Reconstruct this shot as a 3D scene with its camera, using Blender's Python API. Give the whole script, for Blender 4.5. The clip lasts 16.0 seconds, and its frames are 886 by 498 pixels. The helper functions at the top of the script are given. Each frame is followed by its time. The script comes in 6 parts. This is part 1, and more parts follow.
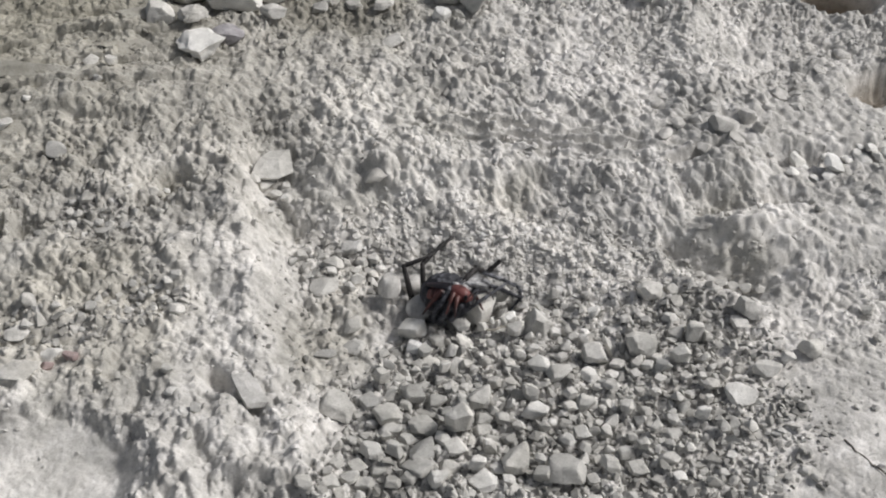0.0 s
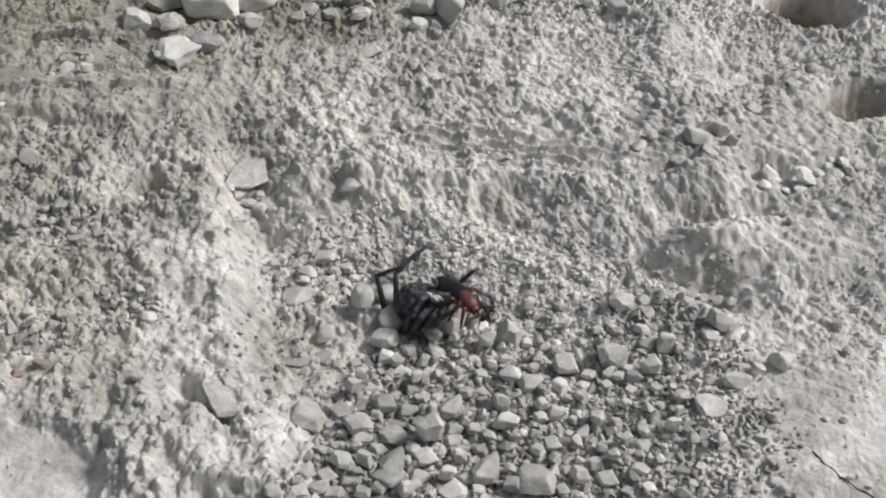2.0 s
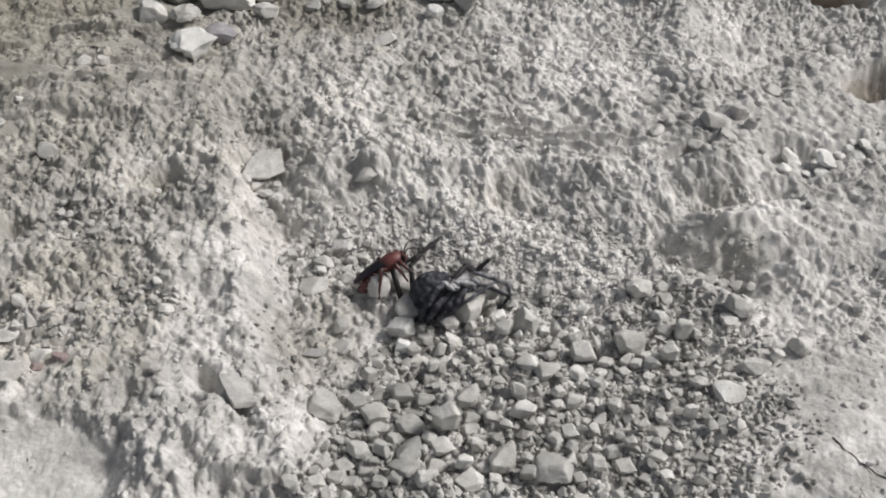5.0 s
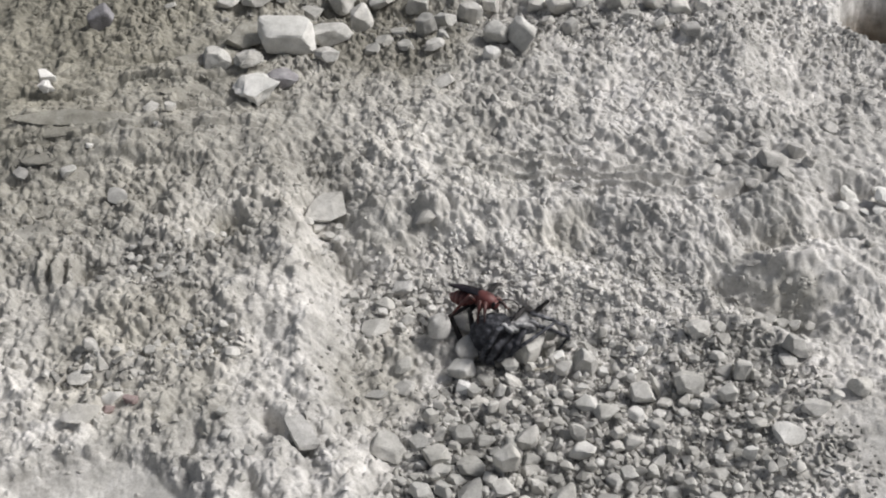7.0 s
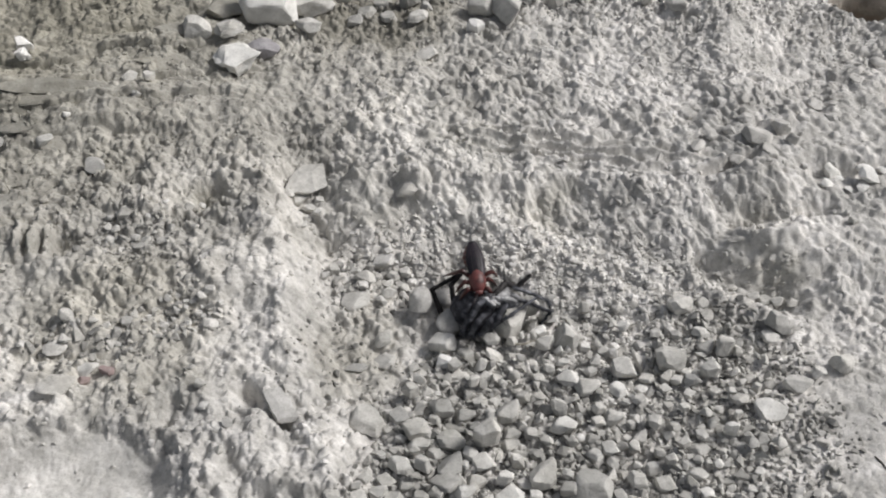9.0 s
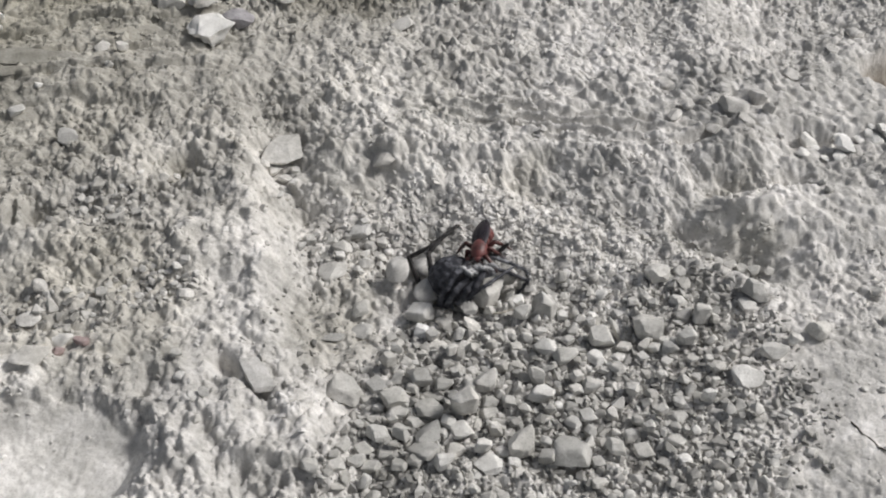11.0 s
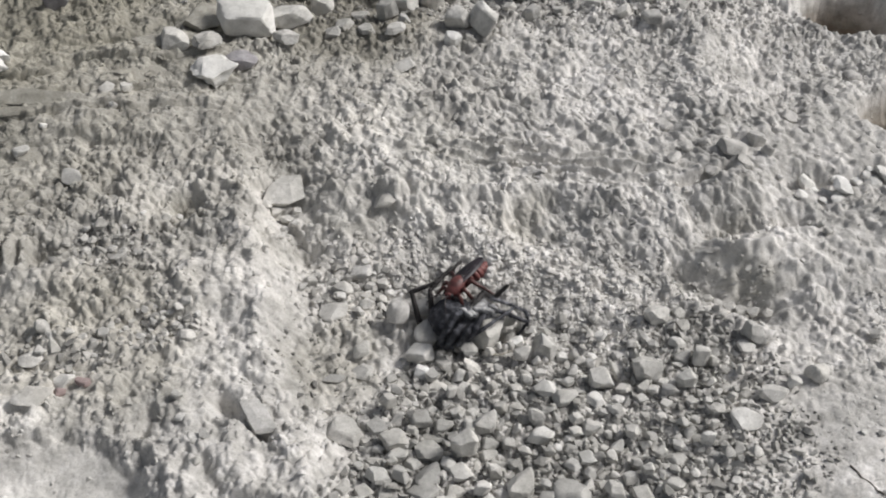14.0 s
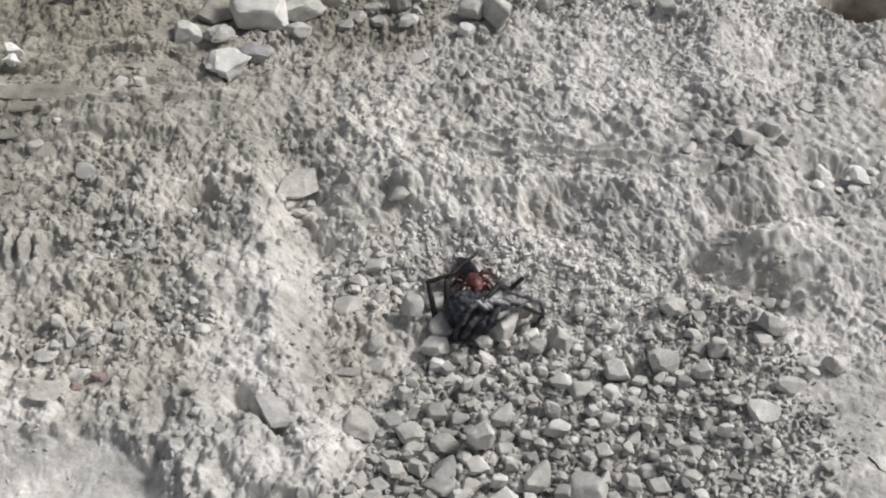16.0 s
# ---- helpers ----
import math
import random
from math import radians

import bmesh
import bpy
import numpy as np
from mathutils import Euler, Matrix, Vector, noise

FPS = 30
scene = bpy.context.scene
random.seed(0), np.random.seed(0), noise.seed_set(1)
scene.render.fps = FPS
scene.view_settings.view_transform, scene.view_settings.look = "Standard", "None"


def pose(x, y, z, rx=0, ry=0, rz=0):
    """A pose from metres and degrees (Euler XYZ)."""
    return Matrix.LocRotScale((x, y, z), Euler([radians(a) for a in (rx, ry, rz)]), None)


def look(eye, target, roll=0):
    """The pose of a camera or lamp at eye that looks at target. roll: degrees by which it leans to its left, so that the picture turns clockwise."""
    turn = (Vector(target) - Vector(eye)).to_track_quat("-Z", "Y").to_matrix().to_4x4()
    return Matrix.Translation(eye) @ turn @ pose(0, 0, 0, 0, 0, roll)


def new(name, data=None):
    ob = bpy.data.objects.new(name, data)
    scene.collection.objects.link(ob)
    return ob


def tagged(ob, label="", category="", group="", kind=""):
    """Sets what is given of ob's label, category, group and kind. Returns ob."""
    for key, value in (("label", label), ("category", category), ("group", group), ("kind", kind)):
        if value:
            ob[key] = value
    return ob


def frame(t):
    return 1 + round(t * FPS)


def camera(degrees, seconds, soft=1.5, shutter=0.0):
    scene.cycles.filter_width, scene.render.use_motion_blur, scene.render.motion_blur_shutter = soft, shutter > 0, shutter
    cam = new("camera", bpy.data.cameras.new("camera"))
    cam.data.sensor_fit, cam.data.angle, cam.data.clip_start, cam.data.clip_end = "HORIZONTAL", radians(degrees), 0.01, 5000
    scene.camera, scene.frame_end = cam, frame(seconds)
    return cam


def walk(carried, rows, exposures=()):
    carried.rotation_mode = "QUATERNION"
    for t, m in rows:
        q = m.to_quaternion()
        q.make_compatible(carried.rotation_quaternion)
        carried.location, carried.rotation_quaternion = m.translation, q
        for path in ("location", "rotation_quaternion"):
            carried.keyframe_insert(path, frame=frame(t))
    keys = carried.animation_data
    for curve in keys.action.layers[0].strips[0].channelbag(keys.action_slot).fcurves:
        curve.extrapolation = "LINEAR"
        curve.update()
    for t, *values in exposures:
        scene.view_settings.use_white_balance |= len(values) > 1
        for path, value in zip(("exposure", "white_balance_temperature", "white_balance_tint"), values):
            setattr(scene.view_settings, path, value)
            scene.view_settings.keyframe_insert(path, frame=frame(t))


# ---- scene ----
cam = camera(40, 16.0, soft=2.0)
PATH = [
    (0, (-0.01307, -0.22561, 0.24410), (-0.00242, 0.00793, 0.01120), 2.29),
    (0.5, (-0.01265, -0.22648, 0.24349), (-0.00062, 0.00671, 0.01030), 2.53),
    (1, (-0.01115, -0.22640, 0.24469), (0.00389, 0.00768, 0.01257), 3.12),
    (1.5, (-0.01013, -0.22597, 0.24504), (0.00478, 0.00734, 0.01214), 3.33),
    (2, (-0.01022, -0.22595, 0.24510), (0.00482, 0.00912, 0.01398), 3.45),
    (2.5, (-0.01074, -0.22634, 0.24478), (-0.00046, 0.00864, 0.01330), 2.79),
    (3, (-0.01042, -0.22516, 0.24491), (0.00073, 0.01094, 0.01462), 2.64),
    (3.5, (-0.00846, -0.22501, 0.24427), (0.00503, 0.00950, 0.01249), 2.77),
    (4, (-0.00667, -0.22464, 0.24498), (0.00524, 0.00917, 0.01241), 2.38),
    (4.2, (-0.00634, -0.22463, 0.24472), (0.00401, 0.00701, 0.00991), 2.07),
    (6.3, (-0.00596, -0.22489, 0.25031), (-0.00996, 0.00838, 0.01693), -0.86),
    (6.5, (-0.00620, -0.22456, 0.25135), (-0.01331, 0.00836, 0.01769), -1.49),
    (7, (-0.00677, -0.22437, 0.25379), (-0.01553, 0.01167, 0.02333), -1.73),
    (7.5, (-0.00620, -0.22416, 0.25448), (-0.01260, 0.01308, 0.02518), -1.42),
    (8, (-0.00583, -0.22469, 0.25362), (-0.01126, 0.01259, 0.02434), -1.21),
    (8.5, (-0.00624, -0.22451, 0.25165), (-0.00807, 0.01138, 0.02088), -0.25),
    (9, (-0.00713, -0.22356, 0.24984), (-0.01063, 0.00897, 0.01571), -0.30),
    (9.5, (-0.00630, -0.22425, 0.24765), (-0.00672, 0.00599, 0.01125), 0.48),
    (10, (-0.00636, -0.22557, 0.24604), (-0.00559, 0.00381, 0.00880), 0.53),
    (12.3, (-0.00884, -0.22502, 0.24734), (-0.00394, 0.00423, 0.01001), 0.97),
    (12.5, (-0.00887, -0.22510, 0.24761), (-0.00759, 0.00529, 0.01135), 0.70),
    (13, (-0.00781, -0.22475, 0.24924), (-0.00670, 0.01034, 0.01765), 0.47),
    (13.5, (-0.00681, -0.22441, 0.25019), (-0.00518, 0.01308, 0.02107), 0.39),
    (14, (-0.00681, -0.22468, 0.24958), (-0.00457, 0.01063, 0.01822), 0.63),
    (14.5, (-0.00749, -0.22409, 0.24914), (-0.00732, 0.00968, 0.01623), 0.29),
    (15, (-0.00681, -0.22422, 0.24877), (-0.00516, 0.00973, 0.01604), 0.43),
    (15.5, (-0.00709, -0.22436, 0.24919), (-0.00775, 0.01013, 0.01699), -0.18),
    (16, (-0.00735, -0.22386, 0.24909), (-0.00853, 0.00987, 0.01614), -0.25),
]
walk(cam, [(t, look(eye, target, roll)) for t, eye, target, roll in PATH])

# ---- light: hazy daylight, a broad soft sun from behind on the right-hand side ----
SUN_HIGH, SUN_ROUND = 44.0, 76.0  # degrees above the ground; from +y towards +x
world = bpy.data.worlds.new("sky")
scene.world = world
world.use_nodes = True
sky = world.node_tree.nodes.new("ShaderNodeTexSky")
sky.sky_type, sky.sun_disc = "NISHITA", False
sky.sun_elevation, sky.sun_rotation = radians(SUN_HIGH), radians(SUN_ROUND)
sky.dust_density, sky.air_density = 4.0, 1.0
haze = world.node_tree.nodes.new("ShaderNodeHueSaturation")  # a whitish, hazy sky
haze.inputs["Saturation"].default_value = 0.45
world.node_tree.links.new(sky.outputs[0], haze.inputs["Color"])
world.node_tree.links.new(haze.outputs[0], world.node_tree.nodes["Background"].inputs[0])
world.node_tree.nodes["Background"].inputs[1].default_value = 0.068
sun = new("sun", bpy.data.lights.new("sun", "SUN"))
sun.data.energy, sun.data.angle, sun.data.color = 2.9, radians(14), (1.0, 0.98, 0.968)
h, r = radians(SUN_HIGH), radians(SUN_ROUND)
sun.matrix_world = look((math.sin(r) * math.cos(h), math.cos(r) * math.cos(h), math.sin(h)), (0, 0, 0))
scene.view_settings.exposure = 0.0


# ---- materials ----
def nodes_of(name):
    m = bpy.data.materials.new(name)
    m.use_nodes = True
    n = m.node_tree.nodes
    return m, n, m.node_tree.links, n["Principled BSDF"]


def noise_node(n, links, coords, scale, detail=4.0, rough=0.55):
    t = n.new("ShaderNodeTexNoise")
    t.inputs["Scale"].default_value, t.inputs["Detail"].default_value, t.inputs["Roughness"].default_value = scale, detail, rough
    links.new(coords, t.inputs["Vector"])
    return t.outputs[0]


def ramp(n, links, value, stops):
    c = n.new("ShaderNodeValToRGB")
    while len(c.color_ramp.elements) < len(stops):
        c.color_ramp.elements.new(0.5)
    for e, (at, colour) in zip(c.color_ramp.elements, stops):
        e.position, e.color = at, (*colour, 1)
    links.new(value, c.inputs[0])
    return c.outputs[0]


def mixed(n, links, a, b, amount, how="MIX"):
    m = n.new("ShaderNodeMix")
    m.data_type, m.blend_type = "RGBA", how
    for slot, v in ((m.inputs[6], a), (m.inputs[7], b), (m.inputs[0], amount)):
        if isinstance(v, (int, float)):
            slot.default_value = v
        elif isinstance(v, tuple):
            slot.default_value = (*v, 1)
        else:
            links.new(v, slot)
    return m.outputs[2]


# tints of the ground by place: x, y, z, reach (and how pale)
# pale chalk dust, and sunlight painted on lit rims, slopes and the bowl floor
CHALK_AND_SUN = ((-0.1000, -0.0600, 0.0025, 0.0120), (0.139, 0.062, 0.006, 0.012), (0.0615, 0.0190, 0.004, 0.004), (0.0680, 0.0060, 0.003, 0.005), (-0.020, 0.066, 0.010, 0.018), (0.004, 0.058, 0.010, 0.012), (-0.036, 0.036, 0.005, 0.008), (-0.010, 0.040, 0.005, 0.010), (0.006, 0.034, 0.004, 0.006), (0.018, 0.022, 0.003, 0.006), (0.030, 0.018, 0.003, 0.008), (0.044, 0.011, 0.001, 0.007))
# olive clay, and shade painted into hollows, beside the spider and between the rocks
CLAY_AND_SHADE = ((-0.0950, -0.0150, 0.0080, 0.0260, 0.89), (-0.0340, -0.0180, 0.0000, 0.0130, 0.86), (-0.0280, 0.0020, 0.0000, 0.0060, 0.86), (0.0830, 0.0150, 0.0020, 0.0080, 0.84), (-0.0350, 0.1350, 0.010, 0.030, 0.70), (-0.0800, 0.0390, 0.004, 0.005, 0.82), (0.0187, 0.0380, 0.004, 0.008, 0.87), (0.082, 0.034, 0.002, 0.006, 0.86))
# darker and browner around the two deep holes
BROWN_HOLES = ((0.1395, 0.143, -0.015, 0.020, 0.55), (0.144, 0.0865, -0.006, 0.012, 0.72))


def mineral(name, dark, mid, pale, rough=0.92, grain=900, bump=0.35, spread=0.25, island=False, patches=35, bedrock=False):
    """Dusty stone or earth: patches, mottling and fine grain, with a random shade for each piece."""
    m, n, links, bsdf = nodes_of(name)
    geo = n.new("ShaderNodeNewGeometry")
    coords = geo.outputs["Position"]
    info = n.new("ShaderNodeObjectInfo")
    big = noise_node(n, links, geo.outputs["Position"], patches, 3)
    small = noise_node(n, links, coords, grain * 0.3, 5, 0.65)
    fine = noise_node(n, links, coords, grain * 2.2, 3, 0.6)
    base = ramp(n, links, small, [(0.30, dark), (0.50, mid), (0.72, pale)])
    tone = ramp(n, links, big, [(0.36, (0.76, 0.76, 0.75)), (0.64, (1.12, 1.115, 1.11))])
    base = mixed(n, links, base, tone, 1.0, "MULTIPLY")
    cloud = ramp(n, links, noise_node(n, links, geo.outputs["Position"], patches * 4.5, 4, 0.6), [(0.38, (0.84, 0.84, 0.835)), (0.60, (1.06, 1.06, 1.06))])
    base = mixed(n, links, base, cloud, 1.0, "MULTIPLY")
    if bedrock:
        # an olive grey bedrock shows through the dust about this place
        off = n.new("ShaderNodeVectorMath")
        off.operation = "DISTANCE"
        off.inputs[1].default_value = (-0.17, 0.15, 0.0)
        links.new(geo.outputs["Position"], off.inputs[0])
        wander = n.new("ShaderNodeMath")
        wander.operation = "MULTIPLY_ADD"
        wander.inputs[1].default_value = 0.09
        links.new(noise_node(n, links, geo.outputs["Position"], 45, 4), wander.inputs[0])
        links.new(off.outputs["Value"], wander.inputs[2])
        base = mixed(n, links, base, ramp(n, links, wander.outputs[0], [(0.10, (0.50, 0.49, 0.43)), (0.26, (1, 1, 1))]), 1.0, "MULTIPLY")
        # darker brown in the two deep holes; olive clay with painted shade in the hollows, about the spider and the
        # rocks; chalk dust with painted sunlight on the slopes, rims and bowl floor
        ground_tints = [(c[:3], c[3], (1.16, 1.16, 1.155)) for c in CHALK_AND_SUN]
        ground_tints += [(c[:3], c[3], (c[4], c[4] - 0.008, c[4] - 0.045)) for c in CLAY_AND_SHADE]
        ground_tints += [(c[:3], c[3], (c[4], c[4] - 0.06, c[4] - 0.13)) for c in BROWN_HOLES]
        for at, wide, colour in ground_tints:
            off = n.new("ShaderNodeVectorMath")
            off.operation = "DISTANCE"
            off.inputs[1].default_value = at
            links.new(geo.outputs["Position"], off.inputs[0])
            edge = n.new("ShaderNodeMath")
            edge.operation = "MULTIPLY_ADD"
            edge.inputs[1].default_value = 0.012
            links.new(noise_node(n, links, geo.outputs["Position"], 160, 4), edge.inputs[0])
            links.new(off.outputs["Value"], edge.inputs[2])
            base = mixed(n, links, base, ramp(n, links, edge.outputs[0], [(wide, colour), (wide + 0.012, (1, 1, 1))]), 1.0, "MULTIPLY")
    speck = ramp(n, links, fine, [(0.34, (0.70, 0.69, 0.68)), (0.46, (1, 1, 1))])
    base = mixed(n, links, base, speck, 0.7, "MULTIPLY")
    lot = ramp(n, links, geo.outputs["Random Per Island"] if island else info.outputs["Random"],
               [(0.0, (1 - spread,) * 3), (0.5, (1.0, 0.99, 0.97)), (1.0, (1 + spread * 0.4,) * 3)])
    base = mixed(n, links, base, lot, 1.0, "MULTIPLY")
    links.new(base, bsdf.inputs["Base Color"])
    bsdf.inputs["Roughness"].default_value = rough
    bsdf.inputs["Specular IOR Level"].default_value = 0.2
    b = n.new("ShaderNodeBump")
    b.inputs["Strength"].default_value, b.inputs["Distance"].default_value = bump, 0.0006
    links.new(noise_node(n, links, coords, grain, 5, 0.7), b.inputs["Height"])
    links.new(b.outputs[0], bsdf.inputs["Normal"])
    return m


def chitin(name, dark, pale, scale, rough, bump=0.2, share=0.55, gloss=0.5):
    """Insect or spider skin with streaks of a second colour."""
    m, n, links, bsdf = nodes_of(name)
    coords = n.new("ShaderNodeTexCoord").outputs["Object"]
    streak = noise_node(n, links, coords, scale, 3, 0.6)
    links.new(ramp(n, links, streak, [(share - 0.06, dark), (share + 0.08, pale)]), bsdf.inputs["Base Color"])
    bsdf.inputs["Roughness"].default_value = rough
    bsdf.inputs["Specular IOR Level"].default_value = gloss
    b = n.new("ShaderNodeBump")
    b.inputs["Strength"].default_value, b.inputs["Distance"].default_value = bump, 0.0002
    links.new(noise_node(n, links, coords, scale * 5, 3, 0.6), b.inputs["Height"])
    links.new(b.outputs[0], bsdf.inputs["Normal"])
    return m


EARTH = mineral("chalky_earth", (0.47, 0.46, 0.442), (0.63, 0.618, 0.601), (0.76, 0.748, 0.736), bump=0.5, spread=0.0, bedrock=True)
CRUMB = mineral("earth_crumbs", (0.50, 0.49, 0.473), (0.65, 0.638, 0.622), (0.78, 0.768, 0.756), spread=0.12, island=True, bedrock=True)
# grit and heaped gravel: darker than the pebbles, painting the shade in the gaps
GRIT_SHADED = mineral("gravel_grit_shaded", (0.22, 0.216, 0.206), (0.31, 0.305, 0.292), (0.40, 0.395, 0.38), spread=0.3, island=True)
HEAP_SHADED = mineral("heaped_stones_shaded", (0.36, 0.355, 0.338), (0.48, 0.473, 0.453), (0.61, 0.602, 0.58), spread=0.4, island=True)
STONE = mineral("limestone", (0.50, 0.493, 0.470), (0.62, 0.611, 0.586), (0.73, 0.72, 0.695), rough=0.88, bump=0.55, spread=0.25, grain=1100)
CHALK = mineral("chalk", (0.76, 0.755, 0.735), (0.85, 0.845, 0.825), (0.90, 0.895, 0.88), rough=0.95, spread=0.08)
SLATE = mineral("violet_stone", (0.26, 0.25, 0.265), (0.37, 0.36, 0.38), (0.47, 0.46, 0.48), spread=0.1)
RUST = mineral("reddish_stone", (0.26, 0.20, 0.195), (0.37, 0.29, 0.28), (0.47, 0.39, 0.375), spread=0.1)
STRAW = mineral("straw", (0.36, 0.34, 0.29), (0.47, 0.44, 0.38), (0.56, 0.53, 0.47), rough=0.7, grain=500)
BARK = mineral("dark_twig", (0.05, 0.045, 0.04), (0.10, 0.09, 0.075), (0.16, 0.14, 0.12), rough=0.8, grain=500)
SPIDER = chitin("spider_skin", (0.036, 0.037, 0.044), (0.120, 0.124, 0.140), 520, 0.72, 0.8, 0.56, 0.35)
SPIDER_DARK = chitin("spider_raised_legs", (0.018, 0.016, 0.016), (0.050, 0.045, 0.044), 420, 0.6, 0.6, 0.55, 0.35)
SPIDER_PALE = chitin("spider_banding", (0.050, 0.053, 0.062), (0.26, 0.265, 0.285), 300, 0.75, 0.6, 0.54, 0.3)
SPIDER_FUR = chitin("spider_fur", (0.30, 0.30, 0.305), (0.60, 0.595, 0.59), 420, 0.85, 0.8, 0.5, 0.2)
WASP_RED = chitin("wasp_red", (0.060, 0.021, 0.020), (0.150, 0.048, 0.044), 300, 0.5, 0.25, 0.45)
WASP_LEG = chitin("wasp_leg_red", (0.030, 0.012, 0.011), (0.085, 0.028, 0.024), 300, 0.4, 0.2, 0.45)
WASP_DARK = chitin("wasp_black", (0.010, 0.008, 0.009), (0.025, 0.018, 0.02), 300, 0.38, 0.2, 0.5)
WING = chitin("smoky_wing", (0.008, 0.007, 0.011), (0.022, 0.016, 0.022), 260, 0.48, 0.15, 0.5, 0.4)


# ---- the ground's form ----
def step(a, b, v):
    """Smooth step from 0 at a to 1 at b."""
    u = np.clip((v - a) / (b - a), 0.0, 1.0)
    return u * u * (3 - 2 * u)


def mound(x, y, cx, cy, rx, ry, turn=0.0, sharp=1.0):
    """A soft round form of height 1 about (cx, cy); sharp above 1 gives a flat floor and steep sides."""
    c, s = math.cos(radians(turn)), math.sin(radians(turn))
    u, v = ((x - cx) * c + (y - cy) * s) / rx, ((y - cy) * c - (x - cx) * s) / ry
    return np.exp(-((u * u + v * v) ** sharp))


def scoop(x, y, cx, cy, rx, ry, turn, power):
    """A hollow of depth 1 about (cx, cy) with a sharp rim."""
    c, s = math.cos(radians(turn)), math.sin(radians(turn))
    u, v = ((x - cx) * c + (y - cy) * s) / rx, ((y - cy) * c - (x - cx) * s) / ry
    return np.maximum(0.0, 1 - np.hypot(u, v) ** power)


def ridge(x, y, a, b, wide, sharp=1.0):
    """A spine of height 1 from a to b, falling off within wide on both sides."""
    dx, dy = b[0] - a[0], b[1] - a[1]
    u = np.clip(((x - a[0]) * dx + (y - a[1]) * dy) / (dx * dx + dy * dy), 0, 1)
    far = np.hypot(x - a[0] - u * dx, y - a[1] - u * dy) / wide
    return np.exp(-((far * far) ** sharp))


def dug(z, floor, *sides):
    """Digs a pit with plane sides: each side is (distance outward from the floor, slope)."""
    pit = floor + 0.0 * z
    for out, slope in sides:
        pit = np.maximum(pit, floor + slope * out)
    return np.minimum(z, pit)


def line(x, y, a, b):
    """Distance to the left of the line from a to b."""
    dx, dy = b[0] - a[0], b[1] - a[1]
    n = math.hypot(dx, dy)
    return ((y - a[1]) * dx - (x - a[0]) * dy) / n


def relief(x, y):
    """The large forms of the ground, in metres."""
    wob = 0.0035 * grain(x, y, 0.019, 71) + 0.0020 * grain(x, y, 0.0075, 72)
    # the slope behind the spider, with a terrace on top and an apron of crumbs at its foot
    behind = (1 - (1 - step(-0.060, -0.020, x)) * (1 - step(0.05, 0.085, y))) * (1 - step(0.066, 0.105, x))
    z = (0.0075 * step(0.0255, 0.0475, y + 0.4 * wob + 0.10 * (x - 0.02)) + 0.0028 * step(0.004, 0.026, y - 0.2 * abs(x - 0.03))) * behind
    # the bank on the other side, its lit edge falling towards the gravel
    z = z + 0.0085 * (1 - step(-0.063, -0.043, x + 0.22 * y - 0.005 + 0.8 * wob)) * (1 - step(0.05, 0.095, y))
    z = z + 0.0065 * step(0.066, 0.084, x) * step(-0.002, 0.020, y) + 0.008 * step(0.06, 0.30, y)
    # the gravel bed and the dip where the spider lies
    z = z - 0.004 * mound(x, y, 0.0, 0.004, 0.030, 0.020) - 0.002 * mound(x, y, 0.03, -0.045, 0.06, 0.05)
    # the bank: dome, spurs, an olive hollow, small pits
    z = z + 0.0045 * mound(x, y, -0.0695, 0.0075, 0.010, 0.010, 0, 1.6) + 0.003 * mound(x, y, -0.061, 0.026, 0.007, 0.013, 20)
    z = z + 0.0022 * ridge(x, y, (-0.058, 0.020), (-0.050, -0.022), 0.005)
    z = z - 0.0040 * mound(x, y, -0.0800, 0.0375, 0.0085, 0.0055, 0, 1.4) + 0.003 * mound(x, y, -0.095, 0.032, 0.010, 0.006, 10)
    z = z - 0.0035 * mound(x, y, -0.0830, -0.0085, 0.0120, 0.0060, 5, 1.8) - 0.004 * mound(x, y, -0.1185, 0.0170, 0.0060, 0.0050, 20, 2) - 0.0025 * mound(x, y, -0.1010, 0.0260, 0.0100, 0.0040, 0, 2)
    z = z + 0.0025 * mound(x, y, -0.110, 0.008, 0.012, 0.006, -10, 1.5) - 0.0025 * mound(x, y, -0.105, -0.022, 0.014, 0.005, 0, 1.5)
    # the groove of small stones between the bank and the slope, with a buttress and a niche beside it
    z = z - 0.0030 * ridge(x, y, (-0.056, 0.046), (-0.044, 0.026), 0.0038) - 0.0020 * ridge(x, y, (-0.044, 0.026), (-0.022, 0.012), 0.005)
    z = z + 0.0026 * ridge(x, y, (-0.0400, 0.0470), (-0.0320, 0.0270), 0.0042, 1.2) + 0.0018 * ridge(x, y, (-0.0350, 0.0480), (-0.0290, 0.0385), 0.003, 1.4)
    z = z - 0.0022 * mound(x, y, -0.0235, 0.0365, 0.0060, 0.0085, 12) + 0.004 * mound(x, y, -0.0205, 0.0440, 0.0045, 0.0028, 0, 1.6)
    z = z - 0.003 * mound(x, y, 0.026, 0.036, 0.014, 0.0065, 6, 2.0) + 0.0015 * ridge(x, y, (0.012, 0.0245), (0.050, 0.0130), 0.005)
    # the open hollow: a steep far side, a thin lit rim on the near one
    z = z + 0.0042 * ridge(x, y, (0.0615, 0.0250), (0.0610, 0.0130), 0.0021, 1.2) + 0.0022 * ridge(x, y, (0.0605, 0.0130), (0.0770, 0.0000), 0.0045)
    z = z + 0.0024 * ridge(x, y, (0.068, 0.0215), (0.085, 0.0250), 0.006) + 0.0018 * ridge(x, y, (0.085, 0.0250), (0.100, 0.0210), 0.006)
